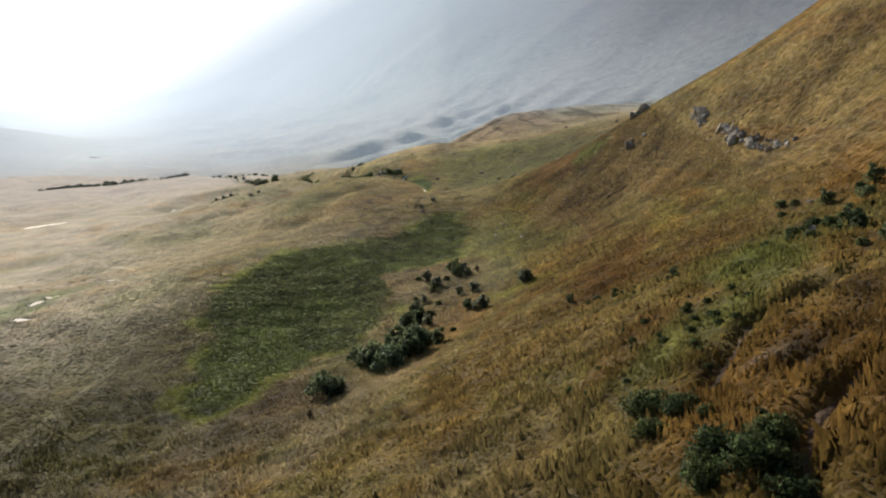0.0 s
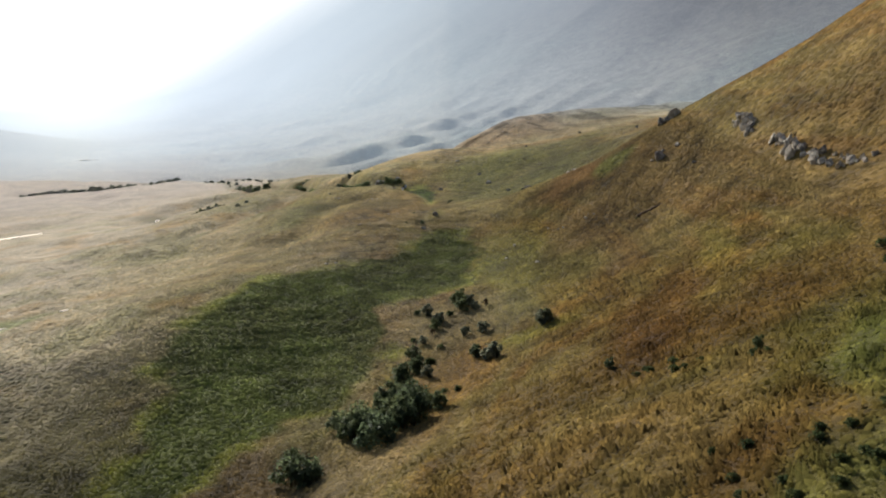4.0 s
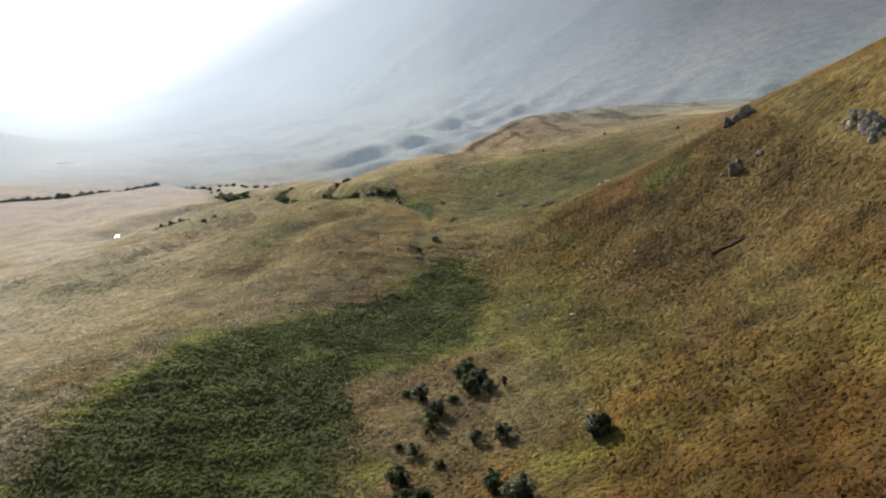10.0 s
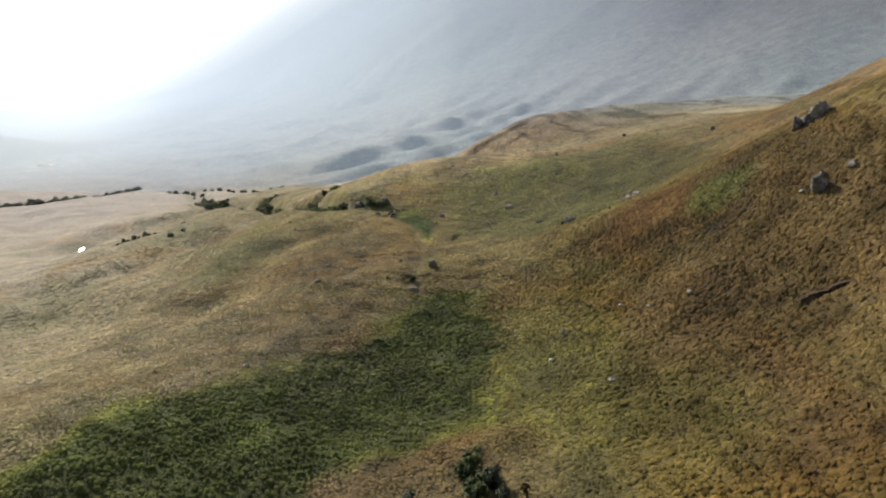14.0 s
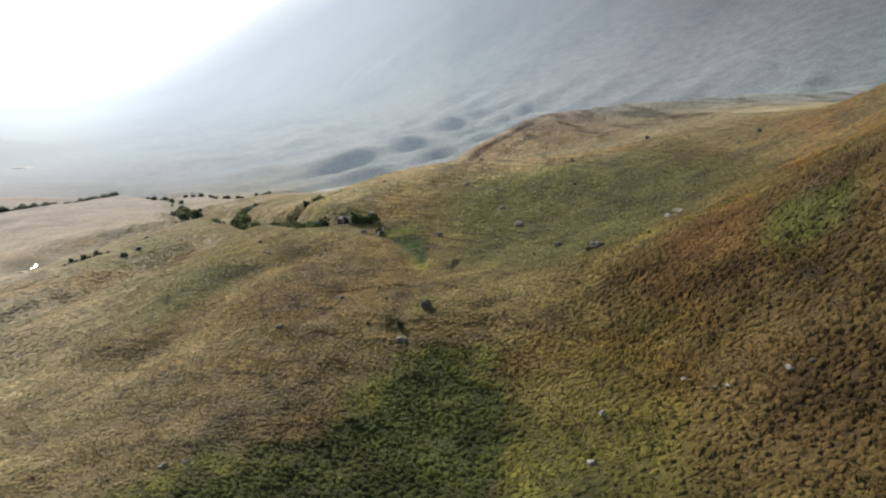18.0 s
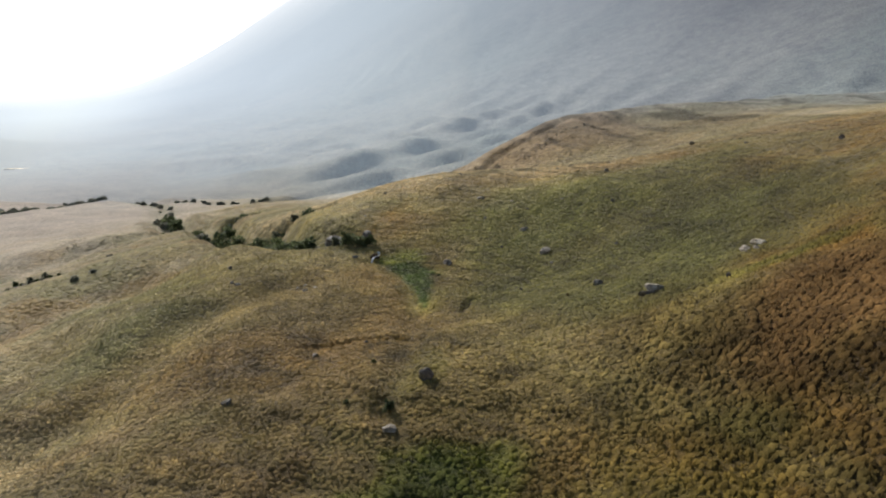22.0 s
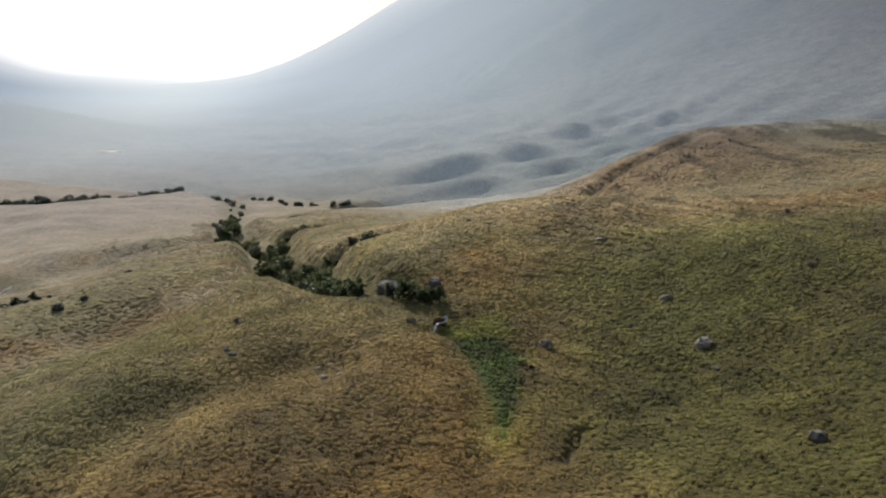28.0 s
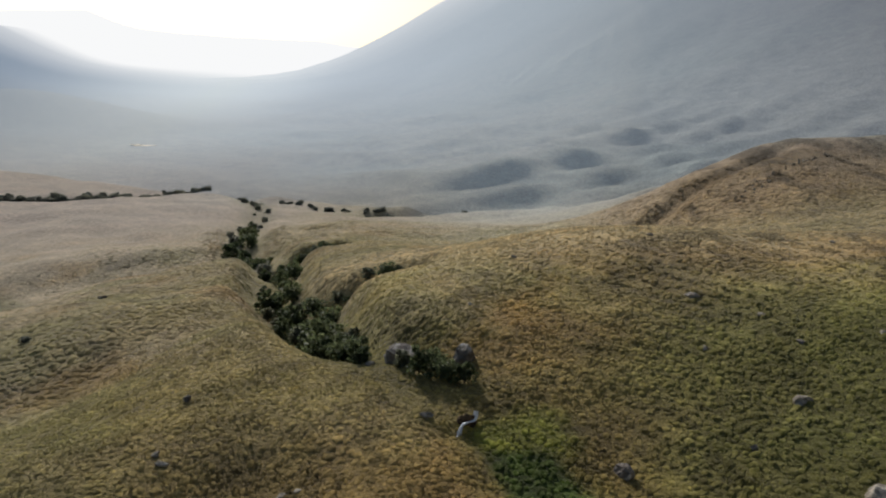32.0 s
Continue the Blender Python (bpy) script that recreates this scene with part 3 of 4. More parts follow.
    return 0.05 + 0.95 * np.maximum(ease(-30, -80, x) * ease(120, 190, y - 0.3 * x), (0.6 * ease(110, 200, y) + 0.4 * ease(345, 390, y)) * (1 - 0.8 * ease(-15, 15, x) * ease(400, 440, y)))[:, None] * ((1 - 0.7 * ease(1.5, -1.5, bog_gap(x, y, BOG))) * (1 - 0.75 * ease(8, 28, x) * ease(280, 250, y)))[:, None]


# ---- meshes ----
def mesh_of(name, verts, faces, material, tone=None, smooth=False, facing=None):
    """A mesh from arrays; faces all have the same number of corners."""
    me = bpy.data.meshes.new(name)
    verts, faces = np.asarray(verts, np.float32), np.asarray(faces, np.int32)
    me.vertices.add(len(verts))
    me.vertices.foreach_set("co", verts.ravel())
    me.loops.add(faces.size)
    me.loops.foreach_set("vertex_index", faces.ravel())
    me.polygons.add(len(faces))
    me.polygons.foreach_set("loop_start", np.arange(0, faces.size, faces.shape[1], dtype=np.int32))
    if tone is not None:
        att = me.color_attributes.new("tone", "FLOAT_COLOR", "POINT")
        att.data.foreach_set("color", (tone if tone.shape[1] == 4 else np.c_[tone, np.ones(len(tone))]).astype(np.float32).ravel())
    if facing is not None:
        att = me.attributes.new("custom_normal", "FLOAT_VECTOR", "POINT")
        att.data.foreach_set("vector", np.asarray(facing, np.float32).ravel())
    me.update(calc_edges=True)
    me.polygons.foreach_set("use_smooth", np.full(len(faces), smooth))
    me.materials.append(material)
    return me


def part(name, data, parent, label=""):
    ob = new(name, data)
    ob.parent = parent
    return tagged(ob, label)


def steps(low, high, fine_low, fine_high, start, growth_rate):
    """Grid lines, close together in the fine stretch and wider apart outside it."""
    out = list(np.arange(fine_low, fine_high + 0.01, start))
    v = fine_high
    while v < high:
        v += start + growth_rate * (v - fine_high)
        out.append(v)
    v = fine_low
    while v > low:
        v -= start + growth_rate * (fine_low - v)
        out.insert(0, v)
    return np.array(out)


GX, GY = steps(-4300, 4300, -60, 62, 0.95, 0.03), steps(-1500, 4400, 34, 345, 0.95, 0.022)
gx, gy = np.meshgrid(GX, GY)
gx, gy = gx.ravel(), gy.ravel()
gz = land(gx, gy)
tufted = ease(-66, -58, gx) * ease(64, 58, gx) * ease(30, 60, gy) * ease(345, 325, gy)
tones = np.c_[growth_and_light(gx, gy) * (1 - 0.3 * tufted)[:, None], haze_sheen(gx, gy) * (1 - 0.5 * tufted)[:, None]]
cols = len(GX)
ii, jj = np.meshgrid(np.arange(cols - 1), np.arange(len(GY) - 1))
quad = (jj * cols + ii).ravel()
quads = np.c_[quad, quad + 1, quad + cols + 1, quad + cols]
mid_x, mid_y = ((GX[:-1] + GX[1:]) / 2)[ii.ravel()], ((GY[:-1] + GY[1:]) / 2)[jj.ravel()]
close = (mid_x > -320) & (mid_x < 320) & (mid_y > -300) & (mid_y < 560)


def sheet(name, keep, material):
    used = np.unique(quads[keep])
    index = np.full(len(gx), -1)
    index[used] = np.arange(len(used))
    return new(name, mesh_of(name, np.c_[gx, gy, gz][used], index[quads[keep]], material, tones[used], True))


def hazed_distance_matter():
    """The far mountain sides, a backdrop with lit morning mist painted in as emission, thicker with distance and
    brighter towards the sun.
    """
    m, n, l, b = meadow("far_grass_with_haze", 0.75, 1.4)
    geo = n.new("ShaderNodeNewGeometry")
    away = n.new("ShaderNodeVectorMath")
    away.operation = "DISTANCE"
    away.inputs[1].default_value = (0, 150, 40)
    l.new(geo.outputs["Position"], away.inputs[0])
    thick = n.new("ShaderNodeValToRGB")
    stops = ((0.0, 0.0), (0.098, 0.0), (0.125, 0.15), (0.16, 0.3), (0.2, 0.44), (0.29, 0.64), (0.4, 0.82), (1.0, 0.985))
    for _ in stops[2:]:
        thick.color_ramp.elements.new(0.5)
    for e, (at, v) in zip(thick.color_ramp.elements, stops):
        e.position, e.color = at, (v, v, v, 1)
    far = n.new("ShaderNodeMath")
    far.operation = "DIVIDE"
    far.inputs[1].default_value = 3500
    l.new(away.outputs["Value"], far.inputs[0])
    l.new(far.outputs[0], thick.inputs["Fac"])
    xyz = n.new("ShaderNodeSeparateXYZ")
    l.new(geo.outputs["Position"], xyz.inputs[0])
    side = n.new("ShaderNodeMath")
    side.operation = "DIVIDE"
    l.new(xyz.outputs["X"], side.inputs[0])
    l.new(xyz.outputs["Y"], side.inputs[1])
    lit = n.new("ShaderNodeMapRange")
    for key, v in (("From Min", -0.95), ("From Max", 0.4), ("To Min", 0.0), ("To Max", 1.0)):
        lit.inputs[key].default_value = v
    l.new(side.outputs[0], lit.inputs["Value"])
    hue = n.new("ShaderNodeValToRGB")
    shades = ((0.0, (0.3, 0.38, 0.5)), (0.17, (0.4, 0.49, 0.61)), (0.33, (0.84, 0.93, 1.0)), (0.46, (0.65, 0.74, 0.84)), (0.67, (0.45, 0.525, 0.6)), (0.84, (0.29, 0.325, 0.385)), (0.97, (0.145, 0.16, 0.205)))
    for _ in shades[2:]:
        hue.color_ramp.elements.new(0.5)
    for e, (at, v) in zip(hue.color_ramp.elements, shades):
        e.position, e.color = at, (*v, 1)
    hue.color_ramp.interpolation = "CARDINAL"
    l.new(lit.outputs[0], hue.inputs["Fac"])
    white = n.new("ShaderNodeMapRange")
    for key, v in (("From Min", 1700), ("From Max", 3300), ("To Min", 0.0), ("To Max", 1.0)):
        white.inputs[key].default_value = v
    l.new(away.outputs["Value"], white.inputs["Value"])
    # Haze laid over the slopes as emission; nothing here is a lamp.
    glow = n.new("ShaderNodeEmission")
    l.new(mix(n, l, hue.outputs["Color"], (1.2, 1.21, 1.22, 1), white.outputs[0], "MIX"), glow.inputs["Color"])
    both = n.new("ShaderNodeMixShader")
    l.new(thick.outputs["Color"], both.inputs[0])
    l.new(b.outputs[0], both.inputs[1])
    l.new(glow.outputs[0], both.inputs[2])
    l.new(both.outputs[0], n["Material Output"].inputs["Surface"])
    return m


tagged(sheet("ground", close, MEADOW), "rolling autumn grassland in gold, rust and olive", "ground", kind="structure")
tagged(sheet("backdrop", ~close, hazed_distance_matter()), "misty grass-covered mountain slopes and far valley", "mountains", kind="structure")


# ---- water ----
def pool(x, y, a, b, turn):
    rnd = random.Random(int(x * 7 + y))
    level = height(x, y) + 0.72
    ring = []
    for k in range(28):
        t = k / 28 * math.tau
        r = 0.7 + 0.3 * rnd.random() + 0.25 * math.sin(2 * t + x) + 0.2 * math.sin(5 * t + y)
        u, v = a * r * math.cos(t), b * r * math.sin(t)
        c, s = math.cos(radians(turn)), math.sin(radians(turn))
        ring.append((u * c - v * s, u * s + v * c, 0))
    me = bpy.data.meshes.new("river_pool")
    top = [(0, 0, 0)] + ring + [(p[0] * 0.9, p[1] * 0.9, -0.4) for p in ring]
    me.from_pydata(top, [], [(0, k + 1, (k + 1) % 28 + 1) for k in range(28)] + [(k + 1, k + 29, (k + 1) % 28 + 29, (k + 1) % 28 + 1) for k in range(28)])
    me.materials.append(WATER)
    ob = new("river_pool", me)
    ob.location = (x, y, level)
    return tagged(ob, "still river pool shining among dry grass", "water", "pools of the river", "structure")


for p in POOLS:
    pool(*p)


def ribbon(points, width, lift, wobble=0.1, seed=1):
    """A band that follows the ground along a line of points."""
    rnd = random.Random(seed)
    verts, faces = [], []
    fine = []
    for (ax, ay), (bx, by) in zip(points, points[1:]):
        k = max(2, int(math.hypot(bx - ax, by - ay) / 0.5))
        fine += [(ax + (bx - ax) * i / k, ay + (by - ay) * i / k) for i in range(k)]
    fine.append(points[-1])
    for i, (x, y) in enumerate(fine):
        nx, ny = fine[min(i + 1, len(fine) - 1)], fine[max(i - 1, 0)]
        dx, dy = nx[0] - ny[0], nx[1] - ny[1]
        d = math.hypot(dx, dy) or 1
        w = width * (0.6 + 0.8 * rnd.random())
        jx, jy = (rnd.random() - 0.5) * wobble, (rnd.random() - 0.5) * wobble
        z = height(x, y) + lift
        for q in (-1, 1):
            verts.append((x + jx - dy / d * w * q, y + jy + dx / d * w * q, z))
        verts.append((x + jx, y + jy, z + 0.04 * rnd.random() + 0.05))
        if i:
            o = 3 * i
            faces += [(o - 3, o - 1, o + 2, o), (o - 1, o - 2, o + 1, o + 2)]
    return verts, faces


me = bpy.data.meshes.new("brook")
me.from_pydata(*[v if k != 1 else [] for k, v in enumerate((ribbon(BROOK, 0.06, -0.05, 0.3)[0], 0, ribbon(BROOK, 0.06, -0.05, 0.3)[1]))])
me.materials.append(WATER)
tagged(new("brook", me), "narrow brook winding through boggy grass", "water", kind="structure")


def waterfall(size):
    """A small fall: white water down a dark earth step into a plunge pool."""
    rnd = random.Random(5)
    root = tagged(new("waterfall"), "small white waterfall over a dark earth bank", "waterfall")
    x0, y0 = -16.1, 312.4
    base = height(x0 - 0.4, y0 - 1.8)
    root.location, root.scale = (x0, y0, base), (size, size, size)
    verts, faces = [], []
    for i in range(9):
        t = i / 8
        x, y, z = 0.65 - 1.0 * t + 0.22 * math.sin(6 * t), 1.1 - 1.9 * t, 1.9 - 1.75 * t - 0.25 * math.sin(t * 7)
        w = 0.13 + 0.13 * rnd.random()
        verts += [(x - w, y, z), (x, y - 0.12, z + 0.06), (x + w, y + 0.05, z)]
        if i:
            o = 3 * i
            faces += [(o - 3, o - 2, o + 1, o), (o - 2, o - 1, o + 2, o + 1)]
    me = bpy.data.meshes.new("falling_water")
    me.from_pydata(verts, [], faces)
    me.materials.append(FOAM)
    part("falling_water", me, root, "white falling water")
    ring = [(-0.35 + 0.4 * math.cos(a) * (0.8 + 0.4 * rnd.random()), -0.95 + 0.15 * math.sin(a), 0.12) for a in [k / 14 * math.tau for k in range(14)]]
    me = bpy.data.meshes.new("plunge_pool")
    me.from_pydata(ring + [(v[0], v[1], -0.3) for v in ring], [], [tuple(range(14))] + [(k, (k + 1) % 14, (k + 1) % 14 + 14, k + 14) for k in range(14)])
    me.materials.append(FOAM)
    part("plunge_pool", me, root, "foaming plunge pool")
    bm = bmesh.new()
    bmesh.ops.create_icosphere(bm, subdivisions=3, radius=1)
    for v in bm.verts:
        k = noise.noise(v.co * 1.7) * 0.35 + 1
        v.co = Vector((v.co.x * 0.95 * k, v.co.y * 0.55 * k + 0.95 - 0.2 * v.co.z, v.co.z * 1.0 * k + 0.6))
    me = bpy.data.meshes.new("earth_step")
    bm.to_mesh(me)
    bm.free()
    me.materials.append(SOIL)
    part("earth_step", me, root, "dark wet earth step")


waterfall(1.0)


def puddle(x, y, wide, deep):
    """A little pool of standing water, its edge uneven."""
    rnd = random.Random(8)
    rim = [(x + wide * math.cos(a) * rnd.uniform(0.8, 1.1), y + deep * math.sin(a) * rnd.uniform(0.8, 1.1)) for a in [k / 20 * math.tau for k in range(20)]]
    top = [(u, v, height(u, v) + 0.08) for u, v in rim]
    me = bpy.data.meshes.new("pool")
    me.from_pydata(top + [(u, v, z - 0.4) for u, v, z in top] + [(x, y, height(x, y) + 0.1)], [], [(k, (k + 1) % 20, 40) for k in range(20)] + [(k + 20, (k + 1) % 20 + 20, (k + 1) % 20, k) for k in range(20)])
    me.materials.append(WATER)
    tagged(new("pool", me), "small pool shining white in a dark hollow", "pool")


puddle(-137, 382, 1.0, 2.3)


# ---- rocks ----
def stone_mesh(name, seed, flat, material, cuts=13, size=3):
    """A weathered stone: a lumpy body with broken faces."""
    rnd = random.Random(seed)
    bm = bmesh.new()
    bmesh.ops.create_icosphere(bm, subdivisions=size, radius=1)
    ways = []
    for _ in range(cuts):
        w = Vector((rnd.gauss(0, 1), rnd.gauss(0, 1), rnd.gauss(0, 0.7))).normalized()
        ways.append((w, 0.38 + 0.4 * rnd.random()))
    shift = Vector((seed * 3.1, seed * 1.7, 0))
    for v in bm.verts:
        p = v.co * (1 + 0.25 * noise.noise(v.co * 1.3 + shift))
        for w, d in ways:
            over = p.dot(w) - d
            if over > 0:
                p = p - w * over * 0.92
        p = p + v.co * (0.1 * noise.noise(v.co * 4 + shift) + 0.08 * noise.noise(v.co * 9 + shift))
        v.co = (p.x, p.y, p.z * flat)
    me = bpy.data.meshes.new(name)
    bm.to_mesh(me)
    bm.free()
    me.materials.append(material)
    return me


STONES = [stone_mesh("boulder", k, (0.75, 0.6, 0.85, 0.5, 0.7, 0.45)[k], ROCK) for k in range(6)]
PALE_STONES = [stone_mesh("boulder", 20 + k, (0.7, 0.55, 0.9, 0.45)[k], PALE_ROCK) for k in range(4)]
SLABS = [stone_mesh("rock", 40 + k, (1.3, 1.0, 1.5, 0.8, 1.1)[k], ROCK if k == 0 else PALE_ROCK, 11) for k in range(5)]


def boulder(x, y, size, k, label, pale=False, group=""):
    rnd = random.Random(int(x * 131 + y * 17))
    some = PALE_STONES if pale else STONES
    ob = new("boulder", some[k % len(some)])
    s = size / 2 * (1.1 if pale else 1.0)
    ob.matrix_world = pose(x, y, height(x, y) + s * (0.05 if pale else 0.2), rnd.uniform(-12, 12), rnd.uniform(-12, 12), rnd.uniform(0, 360)) @ Matrix.Diagonal((s * rnd.uniform(0.9, 1.25), s * rnd.uniform(0.85, 1.1), s, 1))
    return tagged(ob, label, "boulder", group)


# place and width of the boulders in the grass
for i, (x, y, w) in enumerate(((52, 214, 3.6), (53.5, 216, 2.0), (56, 200, 1.3), (25, 269, 2.4), (56, 213, 2.0), (-2.3, 308.6, 2.3), (-3.4, 254, 2.2), (21, 283, 2.2), (-26, 252, 1.5), (-18, 264, 1.2), (45, 91, 2.0), (-26, 326, 5.0), (-19.3, 325.5, 3.6), (-19.8, 313, 1.5))):
    boulder(x, y, w, i + 2, "grey weathered boulder half sunk in rough grass", group="boulders in the grass")
boulder(15.5, 306, 2.7, 2, "broad weathered beige boulder standing in olive grass", True)
for i, (x, y, w) in enumerate(((40, 276, 2.6), (42.2, 276.5, 2.6), (41, 274.8, 1.6))):
    boulder(x, y, w, 3 + 2 * i, "low pale slab of rock lying in grass", True, "rock slabs")
for i, (x, y, w) in enumerate(((21, 199, 1.3), (15, 211, 1.1), (17.5, 219, 1.3), (28, 214, 1.2), (29, 213, 1.0), (26, 218, 1.0), (34, 211, 1.2), (35, 212, 0.9), (51, 216, 1.4), (-18, 352, 1.1), (4.5, 339, 1.5), (-21, 337, 1.0), (0, 359, 1.0), (24, 361, 1.1), (12.6, 318.6, 1.8), (21, 327.5, 1.2), (5, 328, 0.9), (11, 334, 1.2), (-29.5, 325.3, 1.2), (-30, 214, 1.4), (-28, 215, 0.9), (-6.5, 245, 1.9), (-26, 296, 1.3), (-24.5, 297, 1.1), (-39, 301, 1.2), (26.6, 270.2, 3.4), (-98.5, 335.5, 1.1), (-96, 335.8, 0.9), (-100, 335, 0.8), (-28.3, 300.5, 1.0), (-27, 301, 0.8), (55, 113, 1.8))):
    boulder(x, y, w, i, "small pale lichen-spotted stone in the grass", True, "pale stones in the grass")
for i, (x, y, w) in enumerate(((-44, 312.5, 1.2), (-91, 362, 1.6), (-40.5, 302, 1.0), (16, 300, 0.9), (8, 312, 0.9), (30, 320, 1.1), (33, 345, 1.2), (45, 330, 1.0), (60, 372, 2.0), (64, 345, 1.6), (72, 318, 1.8), (36, 210, 1.0), (33, 262, 1.1), (10, 290, 0.8), (-12, 268, 0.9), (14, 328, 1.0), (27, 300, 0.9))):
    boulder(x, y, w, i + 2, "dark brown stone with dry grass round it", group="dark stones in the grass")


def outcrop(x, y, length, turn, count, tall, seed, label):
    """Broken rocks that stand out of the hillside in a row."""
    rnd = random.Random(seed)
    root = tagged(new("rock_outcrop"), label, "rock outcrop", "outcrops on the hillside")
    root.location = (x, y, height(x, y))
    for k in range(count):
        t = (k + 0.5) / count - 0.5
        c, s = math.cos(radians(turn)), math.sin(radians(turn))
        u, v = length * (t + rnd.uniform(-0.05, 0.05)), rnd.uniform(-1.3, 1.3)
        px, py = x + u * c - v * s, y + u * s + v * c
        r = tall * (0.16 + 0.3 * rnd.random() ** 1.5)
        ob = part("rock", SLABS[k % 5], root)
        ob.matrix_basis = Matrix.Translation(-root.location) @ pose(px, py, height(px, py) + r * 0.35, rnd.uniform(-15, 15), rnd.uniform(-15, 15), rnd.uniform(0, 360)) @ Matrix.Diagonal((r * rnd.uniform(0.7, 1.3), r * rnd.uniform(0.6, 1.0), r * rnd.uniform(0.7, 1.15), 1))


outcrop(34, 450, 46, 54, 44, 1.1, 9, "band of broken scree stones on a grassy hill")
outcrop(65.5, 196, 11, 85, 22, 3.2, 3, "grey rock outcrop with steep broken faces on a grassy slope")
outcrop(66.6, 163, 21, 104, 40, 2.8, 4, "long pale broken rock ledge along a grassy hillside")
outcrop(65, 175, 9, 96, 18, 2.6, 6, "dark and pale rock ledge half grown over with grass")
outcrop(60.3, 235.5, 5, 12, 16, 4.0, 5, "grey blocky outcrop on the brow of the hill")


def rut(points, width, seed):
    """Bare dark soil in the bottom of an eroded rut."""
    v, f = ribbon(points, width, 0.06, 0.5, seed)
    me = bpy.data.meshes.new("eroded_rut")
    me.from_pydata(v, [], f)
    me.materials.append(SOIL)
    tagged(new("eroded_rut", me), "eroded rut of bare dark soil in the turf", "eroded rut", "eroded ruts", "structure")


for k, groove in enumerate(GROOVES):
    rut(groove, (0.4, 0.3, 0.36, 0.35, 0.32, 0.26)[k], k)


def eroded_bank(ends, tall, seed):
    """A bare, overhung earth face where the turf has slipped away."""
    rnd = random.Random(seed)
    (ax, ay), (bx, by) = ends
    bm = bmesh.new()
    rows = []
    for i in range(17):
        t = i / 16
        lift = tall * (0.25 + 0.75 * math.sin(math.pi * min(1, 0.08 + 0.9 * t)) ** 0.7) * rnd.uniform(0.85, 1.1)
        x, y = ax + (bx - ax) * t, ay + (by - ay) * t + rnd.uniform(-0.12, 0.12)
        z = height(x, y)
        rows.append([bm.verts.new(p) for p in ((x, y - 0.55, z - 0.35), (x, y - 0.3, z + 0.25 * lift), (x + rnd.uniform(-0.1, 0.1), y - 0.12, z + 0.75 * lift), (x, y - 0.3, z + lift), (x, y + 0.5, z + lift * 0.95), (x, y + 1.4, z - 0.2))])
    for a, b in zip(rows, rows[1:]):
        for k in range(5):
            bm.faces.new((a[k], b[k], b[k + 1], a[k + 1]))
    me = bpy.data.meshes.new("eroded_bank")
    bm.to_mesh(me)
    bm.free()
    me.materials.append(SOIL)
    tagged(new("eroded_bank", me), "dark bare earth bank under slipped turf", "earth bank", "eroded ruts", "structure")


eroded_bank(((42.8, 196.6), (47.8, 194.4)), 0.85, 3)


# ---- bushes and trees ----
def tube(points, radii, sides=6):
    """A tapered stem along a line of points."""
    verts, faces = [], []
    for i, (p, r) in enumerate(zip(points, radii)):
        for k in range(sides):
            a = k / sides * math.tau
            verts.append((p[0] + r * math.cos(a), p[1] + r * math.sin(a), p[2]))
        if i:
            o = i * sides
            faces += [(o - sides + k, o - sides + (k + 1) % sides, o + (k + 1) % sides, o + k) for k in range(sides)]
    return verts, faces


def stem_mesh(name, points, radii):
    v, f = tube(points, radii)
    me = bpy.data.meshes.new(name)
    me.from_pydata(v, [], f)
    me.materials.append(BARK)
    return me


def bush_model(seed, tall, wide, lobes, leaves, matter, leaf=0.2, low=0.25, loose=0.9):
    """One bush: its stem and limbs, and a crown of leaf sprays gathered in uneven lobes."""
    rnd = random.Random(seed)
    rs = np.random.RandomState(seed)
    stem = stem_mesh("trunk", [(0, 0, -0.4), (0.05, 0, tall * 0.2), (0.1, 0.05, tall * 0.45), (0.05, 0.1, tall * 0.7)], [0.16, 0.13, 0.09, 0.04])
    limbs, centres = [], []
    for k in range(lobes):
        a = k * 2.4 + rnd.uniform(-0.5, 0.5)
        up = low + (0.86 - low) * ((k + 0.6) / lobes) ** 0.8
        out = wide * 0.5 * rnd.uniform(0.35, 0.95) * (1.05 - 0.6 * up)
        c = (out * math.cos(a), out * math.sin(a), tall * up * rnd.uniform(0.9, 1.05))
        centres.append((c, wide * rnd.uniform(0.13, 0.33) * (1.15 - 0.45 * up)))
        if k < 5:
            limbs.append(stem_mesh("limb", [(0.04, 0, tall * 0.15 * (1 + k * 0.4)), (c[0] * 0.5, c[1] * 0.5, c[2] * 0.62 + 0.1), c], [0.07, 0.05, 0.02]))
    per = leaves // lobes
    pos = []
    for (c, r) in centres:
        d = rs.normal(size=(per, 3))
        d /= np.linalg.norm(d, axis=1)[:, None]
        q = r * rs.uniform(0.35, 1.0, (per, 1)) ** 0.6 * (1 + 0.35 * rs.normal(size=(per, 1)) * loose * 0.5)
        pos.append(np.array(c) + d * q * np.array((1, 1, 0.8)))
    pos = np.concatenate(pos)
    pos[:, 2] = np.maximum(pos[:, 2], 0.05)
    n = len(pos)
    u = rs.normal(size=(n, 3))
    u /= np.linalg.norm(u, axis=1)[:, None]
    v = np.cross(u, rs.normal(size=(n, 3)))
    v /= np.linalg.norm(v, axis=1)[:, None]
    s = leaf * rs.uniform(0.6, 1.4, (n, 1))
    verts = np.stack([pos - u * s, pos - v * s * 0.55, pos + u * s, pos + v * s * 0.55], 1).reshape(-1, 3)
    way = pos - np.repeat(np.array([c for c, _ in centres]), per, 0) * np.array((0.75, 0.75, 0.6))
    way = way / np.linalg.norm(way, axis=1)[:, None] + np.array((0, 0, 0.95)) + 0.35 * rs.normal(size=(n, 3))
